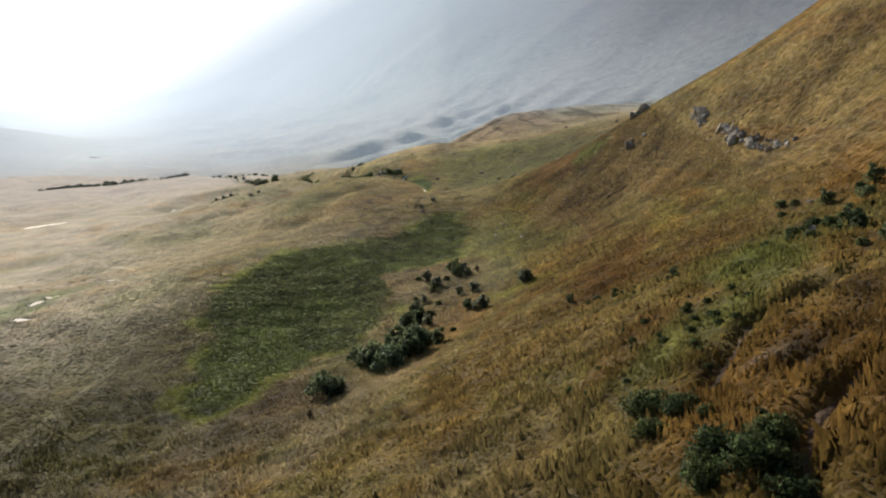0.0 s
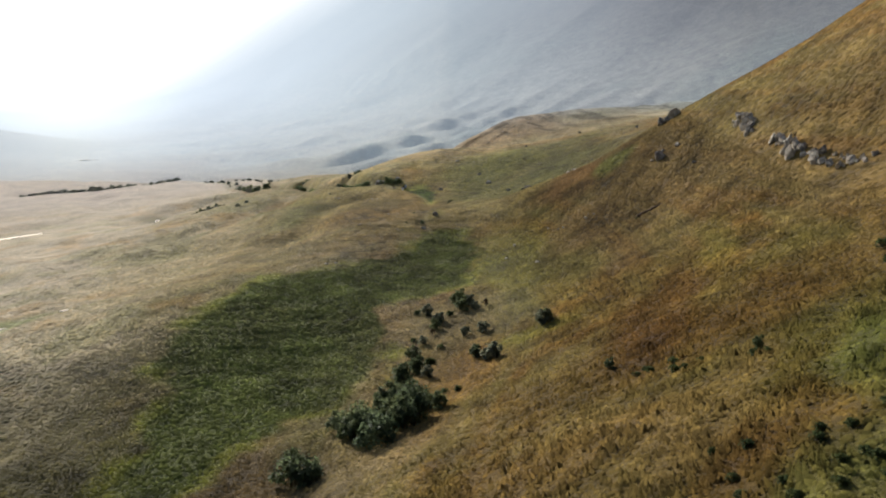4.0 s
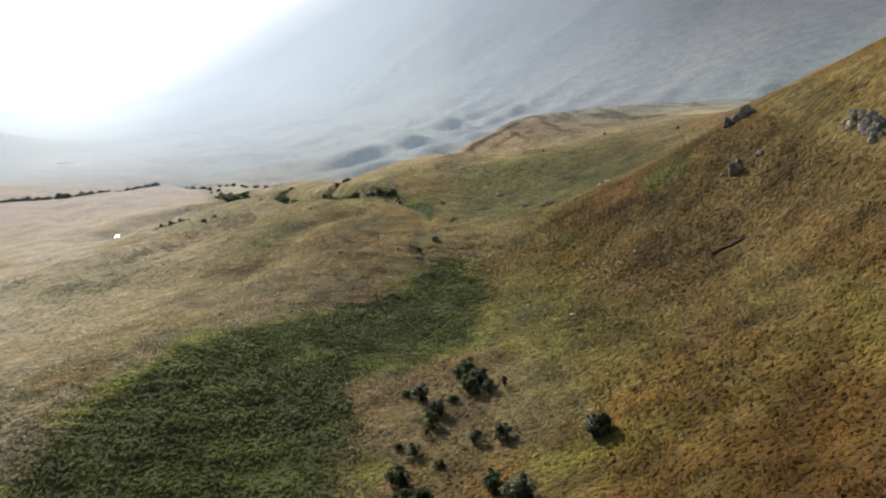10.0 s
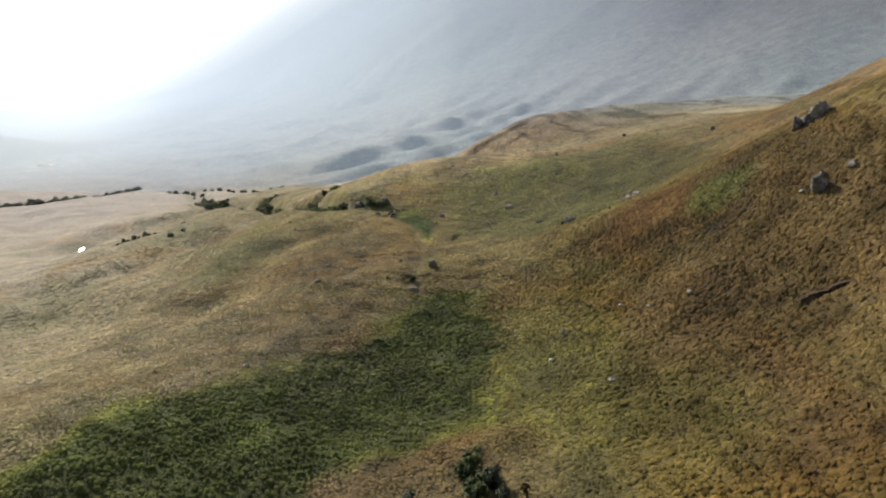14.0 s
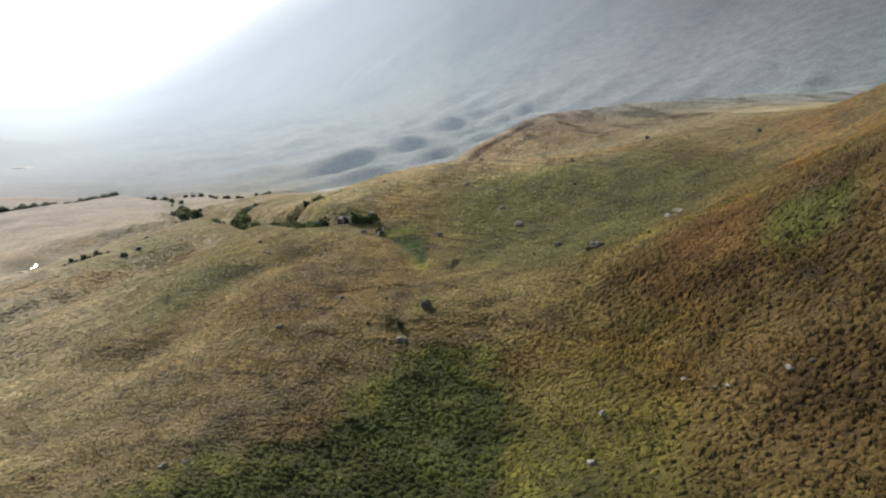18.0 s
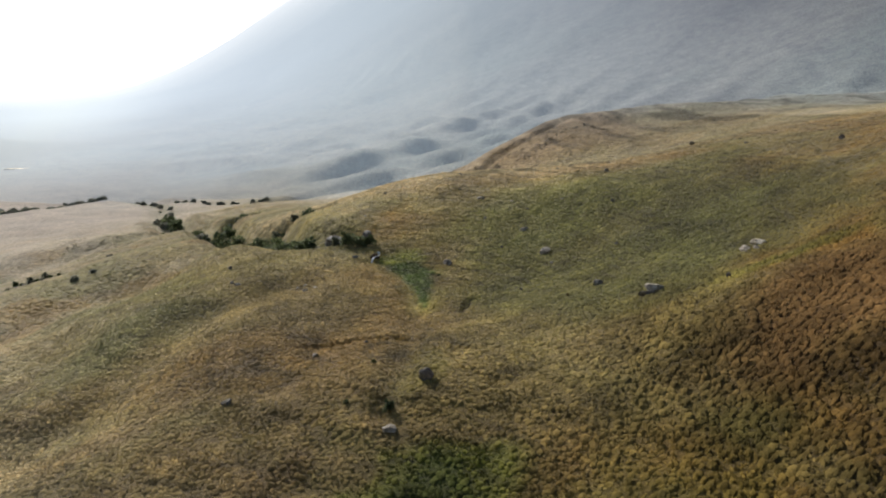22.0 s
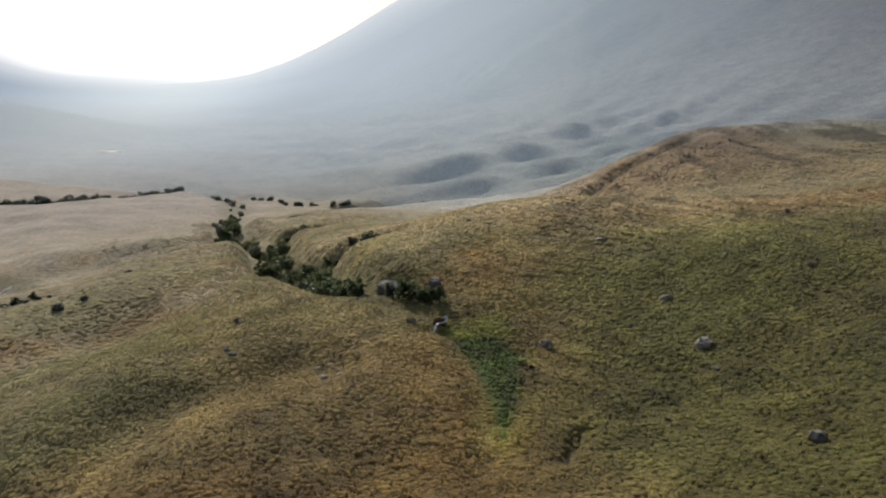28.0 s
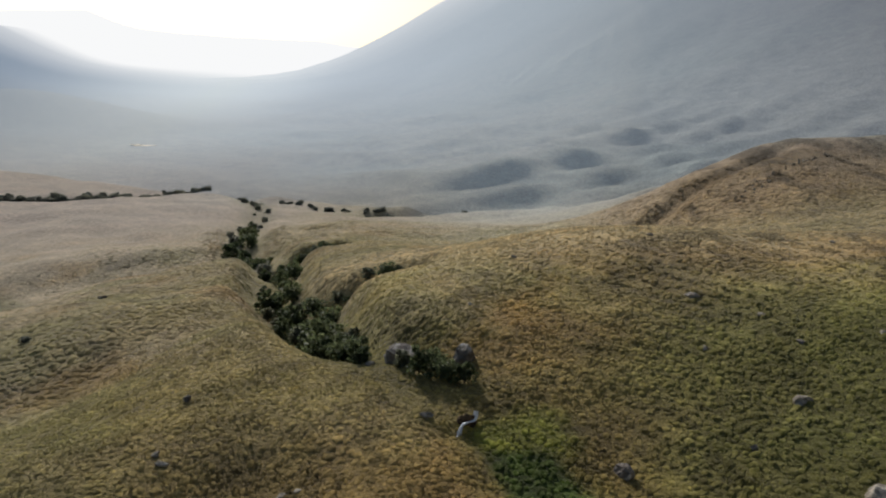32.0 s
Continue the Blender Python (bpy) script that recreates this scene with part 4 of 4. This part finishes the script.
    way /= np.linalg.norm(way, axis=1)[:, None]
    crown = mesh_of("crown", verts, np.arange(4 * n).reshape(-1, 4), matter, None, True, np.repeat(way, 4, 0))
    return stem, limbs, crown


MODELS = {
    "round": bush_model(1, 3.0, 3.4, 12, 1150, LEAVES, leaf=0.19, low=0.1),
    "wide": bush_model(2, 2.4, 4.4, 13, 1200, LEAVES, leaf=0.19, low=0.08),
    "tall": bush_model(3, 4.0, 2.8, 13, 1150, LEAVES, leaf=0.19, low=0.1),
    "grey": bush_model(4, 2.6, 3.0, 9, 750, GREY_LEAVES, low=0.1),
    "dry": bush_model(5, 2.2, 2.0, 7, 320, DEAD_LEAVES, leaf=0.13),
    "spread": bush_model(7, 1.5, 4.4, 18, 2200, SHRUB_LEAVES, leaf=0.15, low=0.05),
    "hazed": bush_model(8, 2.2, 3.8, 13, 900, HAZED_LEAVES, leaf=0.24, low=0.05),
    "hedge": bush_model(9, 1.5, 3.4, 12, 800, HAZED_LEAVES, leaf=0.22, low=0.04),
    "low": bush_model(6, 1.3, 2.6, 9, 700, SHRUB_LEAVES, leaf=0.15, low=0.1),
}
PROTO = {}


def bush(x, y, size, model, label, group, name="bush"):
    """size: how many times the model's own size."""
    rnd = random.Random(int(x * 53 + y * 101))
    m = pose(x, y, height(x, y), rnd.uniform(-5, 5), rnd.uniform(-5, 5), rnd.uniform(0, 360))
    grow = (size * rnd.uniform(0.9, 1.1), size * rnd.uniform(0.9, 1.1), size * rnd.uniform(0.9, 1.1))
    key = (name, model)
    if key in PROTO:
        ob = copy_thing(PROTO[key], m)
    else:
        stem, limbs, crown = MODELS[model]
        ob = PROTO[key] = new(name)
        part("trunk", stem, ob)
        for li in limbs:
            part("limb", li, ob)
        part("crown", crown, ob)
    ob.matrix_basis = m @ Matrix.Diagonal((*grow, 1))
    return tagged(ob, label, "tree" if name == "tree" else "bush", group)


def bushes(rows, label, group, name="bush", grow=1.0):
    for x, y, size, model in rows:
        bush(x, y, size * grow, model, label, group, name)


bushes(((-13, 128, 1.0, "round"), (-9, 124, 1.1, "wide"), (-9, 138, 1.0, "round"), (-5, 134, 1.15, "wide"), (-1, 131, 0.8, "round"), (-7, 145, 0.95, "tall"), (-13, 134, 0.9, "wide"), (-16, 133, 0.75, "round"), (-6, 127, 1.0, "round"), (-4, 129, 0.9, "tall"), (-10, 131, 1.0, "wide"), (-7, 139, 0.9, "wide"), (-11, 126, 0.8, "low"), (-3, 134, 0.8, "round"), (-11.5, 129, 1.0, "wide"), (-8, 129.5, 1.1, "round"), (-7, 132.5, 1.1, "wide"), (-9.5, 134.5, 1.0, "round"), (-5, 138, 0.9, "wide"), (-14, 130.5, 0.9, "wide")), "dense dark green bush in a thicket beside the bog", "thicket beside the bog", grow=1.25)
bushes(((-19, 118, 1.3, "wide"), (-20.5, 121, 0.8, "tall"), (-17, 117, 0.8, "round"), (-20, 107, 0.6, "dry"), (-5, 152, 0.8, "round"), (-6, 166, 0.5, "low"), (-6, 158, 0.7, "round"), (-3, 154, 0.7, "low"), (2, 137, 0.5, "low"), (-8, 149, 0.8, "grey")), "dark green bush among dry grass near the bog", "bushes near the bog", grow=1.15)
bushes(((3, 186, 0.75, "round"), (3.2, 179.5, 0.8, "round"), (4.6, 182.2, 0.8, "grey"), (1.9, 184, 0.65, "round"), (6, 178.4, 0.6, "grey"), (-4, 179, 0.75, "grey"), (-5.8, 181, 0.5, "low"), (-2, 171, 0.6, "round"), (-1.5, 174, 0.7, "grey"), (7, 163.5, 0.75, "grey"), (5, 152, 0.55, "round"), (8, 148, 0.85, "grey"), (7, 149.5, 0.7, "grey"), (17, 156, 0.9, "grey"), (17.6, 156.8, 0.7, "round"), (-2.5, 168, 0.5, "dry")), "rounded grey-green bush standing in pale grass", "bushes in pale grass", grow=1.3)
bushes(((-93.5, 337.5, 0.5, "low"), (-95, 338, 0.6, "grey"), (-96.5, 337, 0.5, "low"), (-98, 337.5, 0.65, "grey"), (-99.5, 336.5, 0.5, "low"), (-101, 336.5, 0.5, "round"), (-92, 338.5, 0.4, "low"), (-102.5, 335.5, 0.4, "low")), "low dark shrub in a hollow of the straw slope", "shrubs in the hollow")
bush(8.3, 178.5, 0.8, "dry", "bare brown withered shrub in pale grass", "bushes in pale grass")
bushes(((55, 108, 0.7, "round"), (51, 113, 0.6, "low"), (57.5, 102, 0.7, "wide"), (45, 85, 0.8, "low"), (43, 87, 0.9, "low"), (40.5, 93, 0.7, "low"), (42.5, 91, 0.7, "low"), (46, 83, 0.7, "round"), (42, 70, 0.7, "round"), (20, 116, 0.45, "round"), (25, 107, 0.5, "low"), (23, 110, 0.45, "low"), (27, 104, 0.4, "low"), (31, 100, 0.45, "round"), (20, 80, 0.4, "low"), (21.5, 78, 0.45, "low"), (26, 70, 0.5, "low"), (45.6, 97.5, 0.8, "low"), (44.6, 95, 0.9, "low"), (46.4, 93.5, 1.0, "low"), (47.2, 91, 0.9, "low"), (48, 88.6, 0.8, "round"), (46.2, 96, 0.7, "low"), (52.7, 117.7, 0.8, "low"), (54, 115.5, 0.7, "low"), (60.5, 106.4, 0.9, "round"), (59.4, 107.6, 0.7, "low"), (41.5, 73.5, 0.6, "low")), "low dark green shrub on the golden hillside", "shrubs on the hillside")
bushes(((15.8, 54.6, 0.95, "spread"), (17.4, 52, 0.8, "spread"), (15, 51, 0.7, "spread"), (18.3, 49.6, 0.45, "spread"), (16.6, 42.6, 0.95, "spread"), (17.6, 39.5, 1.0, "spread"), (19.3, 41.6, 0.75, "spread"), (15, 40.6, 0.8, "spread"), (18.2, 36.5, 0.8, "spread"), (20.4, 46, 0.4, "low"), (16.2, 63.2, 0.35, "low"), (19.7, 75.4, 0.4, "low"), (19.2, 72.7, 0.4, "low"), (21.2, 69.8, 0.45, "low"), (25.1, 75.3, 0.4, "low"), (25.6, 67.9, 0.4, "low"), (22.7, 65.4, 0.5, "low"), (13.2, 65.5, 0.35, "low"), (12.1, 68, 0.4, "low"), (29.2, 74.9, 0.45, "low"), (15.2, 70.4, 0.3, "low"), (26.7, 74.1, 0.4, "low"), (24.3, 70.9, 0.45, "low"), (22.4, 62.9, 0.4, "low"), (27, 70.5, 0.3, "low"), (21.8, 59.5, 0.35, "low")), "leafy green bush spreading on a rusty slope", "bushes on the near slope")
bushes(((-23, 321.5, 0.9, "round"), (-20.5, 321, 0.8, "wide"), (-18, 320.5, 0.75, "round"), (-22, 324, 0.7, "wide"), (-25.5, 324, 0.7, "grey"), (-19.5, 323, 0.6, "low")), "dark green tree among boulders at the gully head", "trees at the gully head", "tree")
bushes(((-32, 328, 1.0, "round"), (-34, 331, 1.1, "wide"), (-37, 335, 1.25, "round"), (-39, 334, 1.1, "wide"), (-41, 339, 1.3, "tall"), (-43, 341, 1.4, "round"), (-46, 349, 1.5, "wide"), (-50, 354, 1.4, "round"), (-46, 355, 1.3, "wide"), (-55, 361, 1.4, "round"), (-52, 364, 1.3, "wide"), (-38, 340, 1.1, "grey"), (-47, 345, 1.2, "grey")), "dark green tree crowded into a narrow gully", "trees in the gully", "tree")
bushes(((-65, 373, 1.3, "round"), (-62, 377, 1.2, "wide"), (-58, 366, 1.0, "round"), (-76, 404, 1.3, "round"), (-70, 396, 1.2, "wide"), (-90, 405, 1.3, "round"), (-86, 412, 1.1, "wide"), (-98, 427, 1.3, "round"), (-94, 420, 1.2, "wide"), (-104, 441, 1.3, "wide"), (-110, 452, 1.3, "round"), (-116, 464, 1.3, "wide"), (-122, 478, 1.2, "round")), "dark bushy tree in the lower gully", "trees in the lower gully", "tree", 1.1)
bushes(((-238, 501, 1.7, "hedge"), (-230, 503, 1.6, "hazed"), (-223, 505, 1.7, "hedge"), (-217, 512, 1.6, "hedge"), (-213, 521, 1.7, "hazed"), (-208, 530, 1.6, "hedge"), (-203, 545, 1.6, "hedge"), (-200, 560, 1.7, "hazed"), (-195, 575, 1.6, "hedge"), (-120, 540, 1.6, "hazed"), (-94, 543, 1.9, "hazed"), (-90, 546, 1.6, "hedge"), (-66, 553, 1.7, "hedge"), (-105, 545, 1.4, "hedge"), (-137, 551, 1.5, "hedge"), (-248, 497, 1.5, "hedge"), (-258, 494, 1.4, "hazed")), "round haze-pale tree in a row along the river", "trees along the river", "tree", 0.55)
def along_line(line, count, spread, sizes, models, label, group, name, seed):
    """Bushes strung unevenly along a line of points."""
    rnd = random.Random(seed)
    for k in range(count):
        t = (k + rnd.random()) / count * (len(line) - 1)
        i = min(int(t), len(line) - 2)
        f = t - i
        x = line[i][0] * (1 - f) + line[i + 1][0] * f + rnd.gauss(0, spread)
        y = line[i][1] * (1 - f) + line[i + 1][1] * f + rnd.gauss(0, spread)
        bush(x, y, rnd.uniform(*sizes), rnd.choice(models), label, group, name)


along_line(GULLY[2:8], 40, 2.4, (0.6, 1.1), ("low", "wide", "grey", "round"), "low green scrub filling the gully floor", "scrub in the gully", "bush", 1)
along_line(GULLY_ARMS[0], 9, 1.2, (0.6, 1.0), ("wide", "grey", "low"), "dark green scrub in a side arm of the gully", "scrub in the gully", "bush", 6)
along_line(GULLY_ARMS[1], 7, 1.2, (0.7, 1.1), ("wide", "grey"), "dark green scrub in a side arm of the gully", "scrub in the gully", "bush", 7)
along_line(GULLY[6:11], 34, 2.2, (0.6, 1.15), ("hazed", "hedge", "low"), "scrub along the lower gully, mostly haze-pale", "scrub in the gully", "bush", 4)
along_line(((-262, 492), (-236, 501), (-215, 516), (-204, 545), (-196, 576)), 110, 2.4, (0.6, 1.25), ("hazed", "hedge"), "haze-pale hedge bush along the river", "bushes along the river", "bush", 2)
along_line(((-160, 548), (-120, 541), (-90, 544), (-60, 553)), 34, 2.5, (0.5, 1.0), ("hazed", "hedge"), "haze-pale bush beside the side brook", "bushes beside the side brook", "bush", 3)
bushes(((21.6, 109.1, 0.4, "low"), (22.6, 107.3, 0.45, "low"), (24.4, 104.7, 0.5, "low"), (25.2, 103.5, 0.4, "low"), (30.2, 98.6, 0.5, "low"), (30.9, 97, 0.35, "low"), (24.3, 74, 0.45, "low"), (21.4, 72, 0.4, "low"), (25.8, 71.1, 0.35, "low"), (23.3, 68.9, 0.4, "low"), (26.9, 67.2, 0.4, "low"), (29.6, 71, 0.4, "low")), "small dark green shrub in a row on the golden hillside", "shrubs on the hillside")
bushes(((-5.5, 157.8, 0.6, "grey"), (-4.3, 163.9, 0.5, "grey"), (-5.2, 151.4, 0.7, "round"), (-2.7, 154.3, 0.55, "low"), (3.7, 164.4, 0.5, "grey"), (1, 176.6, 0.5, "low"), (5.2, 153.6, 0.5, "grey"), (-1, 160, 0.5, "low"), (-3, 147, 0.6, "grey")), "grey-green bush in pale grass above the thicket", "bushes in pale grass", grow=1.4)
bushes(((42.7, 195.4, 0.4, "low"), (-7, 248.5, 0.4, "round"), (-3.5, 302.5, 0.25, "low"), (-84, 330, 0.7, "hedge"), (-81, 333, 0.5, "hedge"), (-98, 337, 0.5, "hedge"), (-94, 335, 0.4, "hedge"), (16.2, 280, 0.3, "dry"), (-12, 250, 0.3, "low"), (-10, 259, 0.3, "low")), "small dark shrub alone in rough grass", "single shrubs")


# ---- grass ----
def tussocks(name, xs, ys, wide, tall, label, category, seed):
    """Tussocks: each a low, uneven mound of leaning grass, longer down the slope."""
    rs = np.random.RandomState(seed)
    n, k = len(xs), 6
    zs = land(xs, ys)
    fall = np.stack([zs - land(xs + 0.7, ys), zs - land(xs, ys + 0.7)], 1) / 0.7
    steep = np.linalg.norm(fall, axis=1)[:, None]
    down = fall / np.maximum(steep, 1e-3)
    stretch = 1 + 0.12 * ease(0.1, 0.6, steep)
    r = (np.broadcast_to(wide, n) * (0.7 + 0.7 * rs.rand(n) ** 1.6))[:, None]
    h = (np.broadcast_to(tall, n) * (0.5 + 1.1 * rs.rand(n) ** 1.8))[:, None] * (0.6 + 0.75 * rough(xs, ys, 9, 91, 3))[:, None]
    ang = np.arange(k)[None] * (math.tau / k) + rs.uniform(0, 6, (n, 1))

    def ring(out, up, spread):
        a = ang + rs.uniform(-0.25, 0.25, (n, k))
        q = r * out * rs.uniform(1 - spread, 1 + spread, (n, k))
        u, v = q * np.cos(a) * stretch, q * np.sin(a)
        x = u * down[:, :1] - v * down[:, 1:]
        y = u * down[:, 1:] + v * down[:, :1]
        z = up - (x * fall[:, :1] + y * fall[:, 1:])
        return np.stack([xs[:, None] + x, ys[:, None] + y, zs[:, None] + z], 2)

    low = ring(0.9, -0.06 + 0 * h, 0.25)
    high = ring(0.72, h * rs.uniform(0.5, 1.05, (n, k)), 0.35)
    top = np.stack([xs + r[:, 0] * 0.25 * down[:, 0], ys + r[:, 0] * 0.25 * down[:, 1], zs + h[:, 0]], 1)[:, None]
    verts = np.concatenate([low, high, top], 1).reshape(-1, 3)
    a = np.arange(k)
    b = (a + 1) % k
    one = np.concatenate([np.stack([a, b, b + k], 1), np.stack([a, b + k, a + k], 1), np.stack([a + k, b + k, np.full(k, 2 * k)], 1)])
    faces = (np.arange(n)[:, None, None] * (2 * k + 1) + one[None]).reshape(-1, 3)
    tone = np.repeat(np.c_[growth_and_light(xs, ys), haze_sheen(xs, ys)], 2 * k + 1, 0)
    lean = np.concatenate([-fall, np.ones((n, 1))], 1) * np.array((-1, -1, 1))
    lean /= np.linalg.norm(lean, axis=1)[:, None]
    dome = verts.reshape(n, -1, 3) - np.stack([xs, ys, zs - 0.25 * r[:, 0]], 1)[:, None]
    dome /= np.linalg.norm(dome, axis=2)[:, :, None]
    dome = (0.28 * dome + 0.72 * lean[:, None] + 0.12 * rs.normal(size=dome.shape)).reshape(-1, 3)
    dome /= np.linalg.norm(dome, axis=1)[:, None]
    return tagged(new(name, mesh_of(name, verts, faces, BLADES, tone, True, dome)), label, category, kind="stuff")


def tufts(name, xs, ys, wide, tall, label, seed, clump=0.5):
    """Small leaning tufts of grass between the tussocks."""
    rs = np.random.RandomState(seed)
    n, k = len(xs), 5
    zs = land(xs, ys)
    fall = np.stack([zs - land(xs + 0.5, ys), zs - land(xs, ys + 0.5)], 1) / 0.5
    r = wide * (0.6 + 0.9 * rs.rand(n) ** 2)
    h = tall * (0.4 + 1.2 * rs.rand(n) ** 1.5) * (1.0 - 0.4 * clump + 1.3 * clump * ease(0.35, 0.75, rough(xs, ys, 2.6, 95, 3)))
    a = np.arange(k)[None] * (math.tau / k) + rs.uniform(0, 6, (n, 1)) + rs.uniform(-0.4, 0.4, (n, k))
    q = r[:, None] * rs.uniform(0.6, 1.4, (n, k))
    x, y = q * np.cos(a), q * np.sin(a)
    low = np.stack([xs[:, None] + x, ys[:, None] + y, zs[:, None] - 0.05 - x * fall[:, :1] - y * fall[:, 1:]], 2)
    tip = np.stack([xs + r * rs.normal(0, 0.5, n) + 0.25 * fall[:, 0] * h, ys + r * rs.normal(0, 0.5, n) + 0.25 * fall[:, 1] * h, zs + h], 1)[:, None]
    verts = np.concatenate([low, tip], 1)
    i = np.arange(k)
    one = np.stack([i, (i + 1) % k, np.full(k, k)], 1)
    faces = (np.arange(n)[:, None, None] * (k + 1) + one[None]).reshape(-1, 3)
    up = np.concatenate([fall, np.ones((n, 1))], 1)
    up /= np.linalg.norm(up, axis=1)[:, None]
    way = verts - np.stack([xs, ys, zs - 0.3 * r], 1)[:, None]
    way /= np.linalg.norm(way, axis=2)[:, :, None]
    way = (0.3 * way + 0.7 * up[:, None] + 0.15 * rs.normal(size=(n, 1, 3))).reshape(-1, 3)
    way /= np.linalg.norm(way, axis=1)[:, None]
    tone = np.repeat(np.c_[growth_and_light(xs, ys) * rs.uniform(0.8, 1.22, (n, 1)), haze_sheen(xs, ys)], k + 1, 0)
    return tagged(new(name, mesh_of(name, verts.reshape(-1, 3), faces, BLADES, tone, True, way)), label, "grass", kind="stuff")


def scatter(x0, x1, y0, y1, gap, seed):
    rs = np.random.RandomState(seed)
    x, y = np.meshgrid(np.arange(x0, x1, gap), np.arange(y0, y1, gap))
    x, y = x.ravel() + rs.uniform(-0.5, 0.5, x.size) * gap, y.ravel() + rs.uniform(-0.5, 0.5, x.size) * gap
    seen = y > np.where(x > 0, 54 - 1.1 * x, 54 - 0.5 * x)
    return x[seen], y[seen]


def thin(x, y, keep, seed):
    """Leave out some of the places, more of them in bare spots."""
    some = np.random.RandomState(seed).rand(len(x)) < keep * (0.45 + 1.1 * rough(x, y, 5, seed + 60, 3))
    return x[some], y[some]


def soft_ground(x, y):
    return (bog_gap(x, y, BOG) < 0.3) | (bog_gap(x, y, SMALL_BOG) < 0.2)


def open_turf(x, y):
    """Not in the brook and not in a rut."""
    good = line_gap(x, y, BROOK) > 0.3
    track = np.abs((land(x, y) / 0.62 + 3.0 * rough(x, y, 22, 121, 3)) % 1 - 0.5)
    good &= (track > 0.09) | (rough(x, y, 10, 123, 3) < 0.5) | (y < 110)
    for groove in GROOVES:
        good &= line_gap(x, y, groove) > 0.4
    return good


x, y = thin(*scatter(-70, 62, 30, 368, 0.62, 1), 0.68, 1)
some = np.random.RandomState(21).rand(len(x)) < 0.3 + 0.7 * ease(90, 130, y)
x, y = x[some], y[some]
dry = ~soft_ground(x, y) & open_turf(x, y)
x, y = x[dry], y[dry]
coarse = ease(8, 26, x) * ease(300, 250, y) * ease(120, 160, y)
tussocks("tussock_grass", x, y, 0.37, 0.11 + 0.12 * coarse + 0.04 * ease(-10, 10, x), "rough tussock grass in gold, rust and olive", "grass", 2)
x, y = np.meshgrid(np.arange(22, 50, 0.95), np.arange(222, 262, 0.62))
x, y = x.ravel() + np.random.RandomState(6).uniform(-0.2, 0.2, x.size), y.ravel() + np.random.RandomState(7).uniform(-0.3, 0.3, x.size)
ribbed = rough(x, y, 8, 181, 3) + 0.5 > np.hypot((x - 36) / 13, (y - 241) / 17)
x, y = x[ribbed] + 0.12 * (y[ribbed] - 241), y[ribbed]
tussocks("ribbed_tussocks", x, y, 0.33, 0.32, "reddish-brown tussocks standing in rows on the slope", "grass", 8)
x, y = thin(*scatter(-58, 12, 108, 318, 0.6, 3), 0.6, 3)
wet = soft_ground(x, y)
tussocks("bog_sedge", x[wet], y[wet], 0.38, 0.2, "dark green sedge of the bog", "sedge", 4)
x, y = thin(*scatter(-60, 62, 30, 120, 0.36, 11), 0.8, 11)
good = open_turf(x, y) & (np.random.RandomState(31).rand(len(x)) < ease(120, 85, y))
tufts("slope_tufts", x[good], y[good], 0.25, 0.3 + 0.14 * ease(70, 50, y[good]), "coarse rusty tufts on the near slope", 12, 1.3)
x, y = thin(*scatter(-64, 62, 84, 340, 0.43, 13), 0.85, 13)
good = np.random.RandomState(33).rand(len(x)) < ease(84, 112, y) * (1 - 0.5 * ease(300, 340, y))
for groove in GROOVES:
    good &= line_gap(x, y, groove) > 0.4
x, y = x[good], y[good]
tufts("meadow_tufts", x, y, 0.2, 0.15 + 0.1 * ease(5, 25, x) * ease(290, 250, y), "fine tufts of straw, rust and olive grass", 14, 0.9)
x, y = scatter(-150, 100, 60, 500, 1.0, 9)
rim = ((x < -66) | (x > 60) | (y > 362)) & (np.random.RandomState(9).rand(len(x)) < ease(-150, -90, x) * ease(500, 400, y))
x, y = x[rim], y[rim]
tussocks("hill_tussocks", x, y, 0.62, 0.02 + 0.07 * ease(-150, -85, x) * ease(490, 420, y), "low pale tussocks on the farther slopes", "grass", 10)
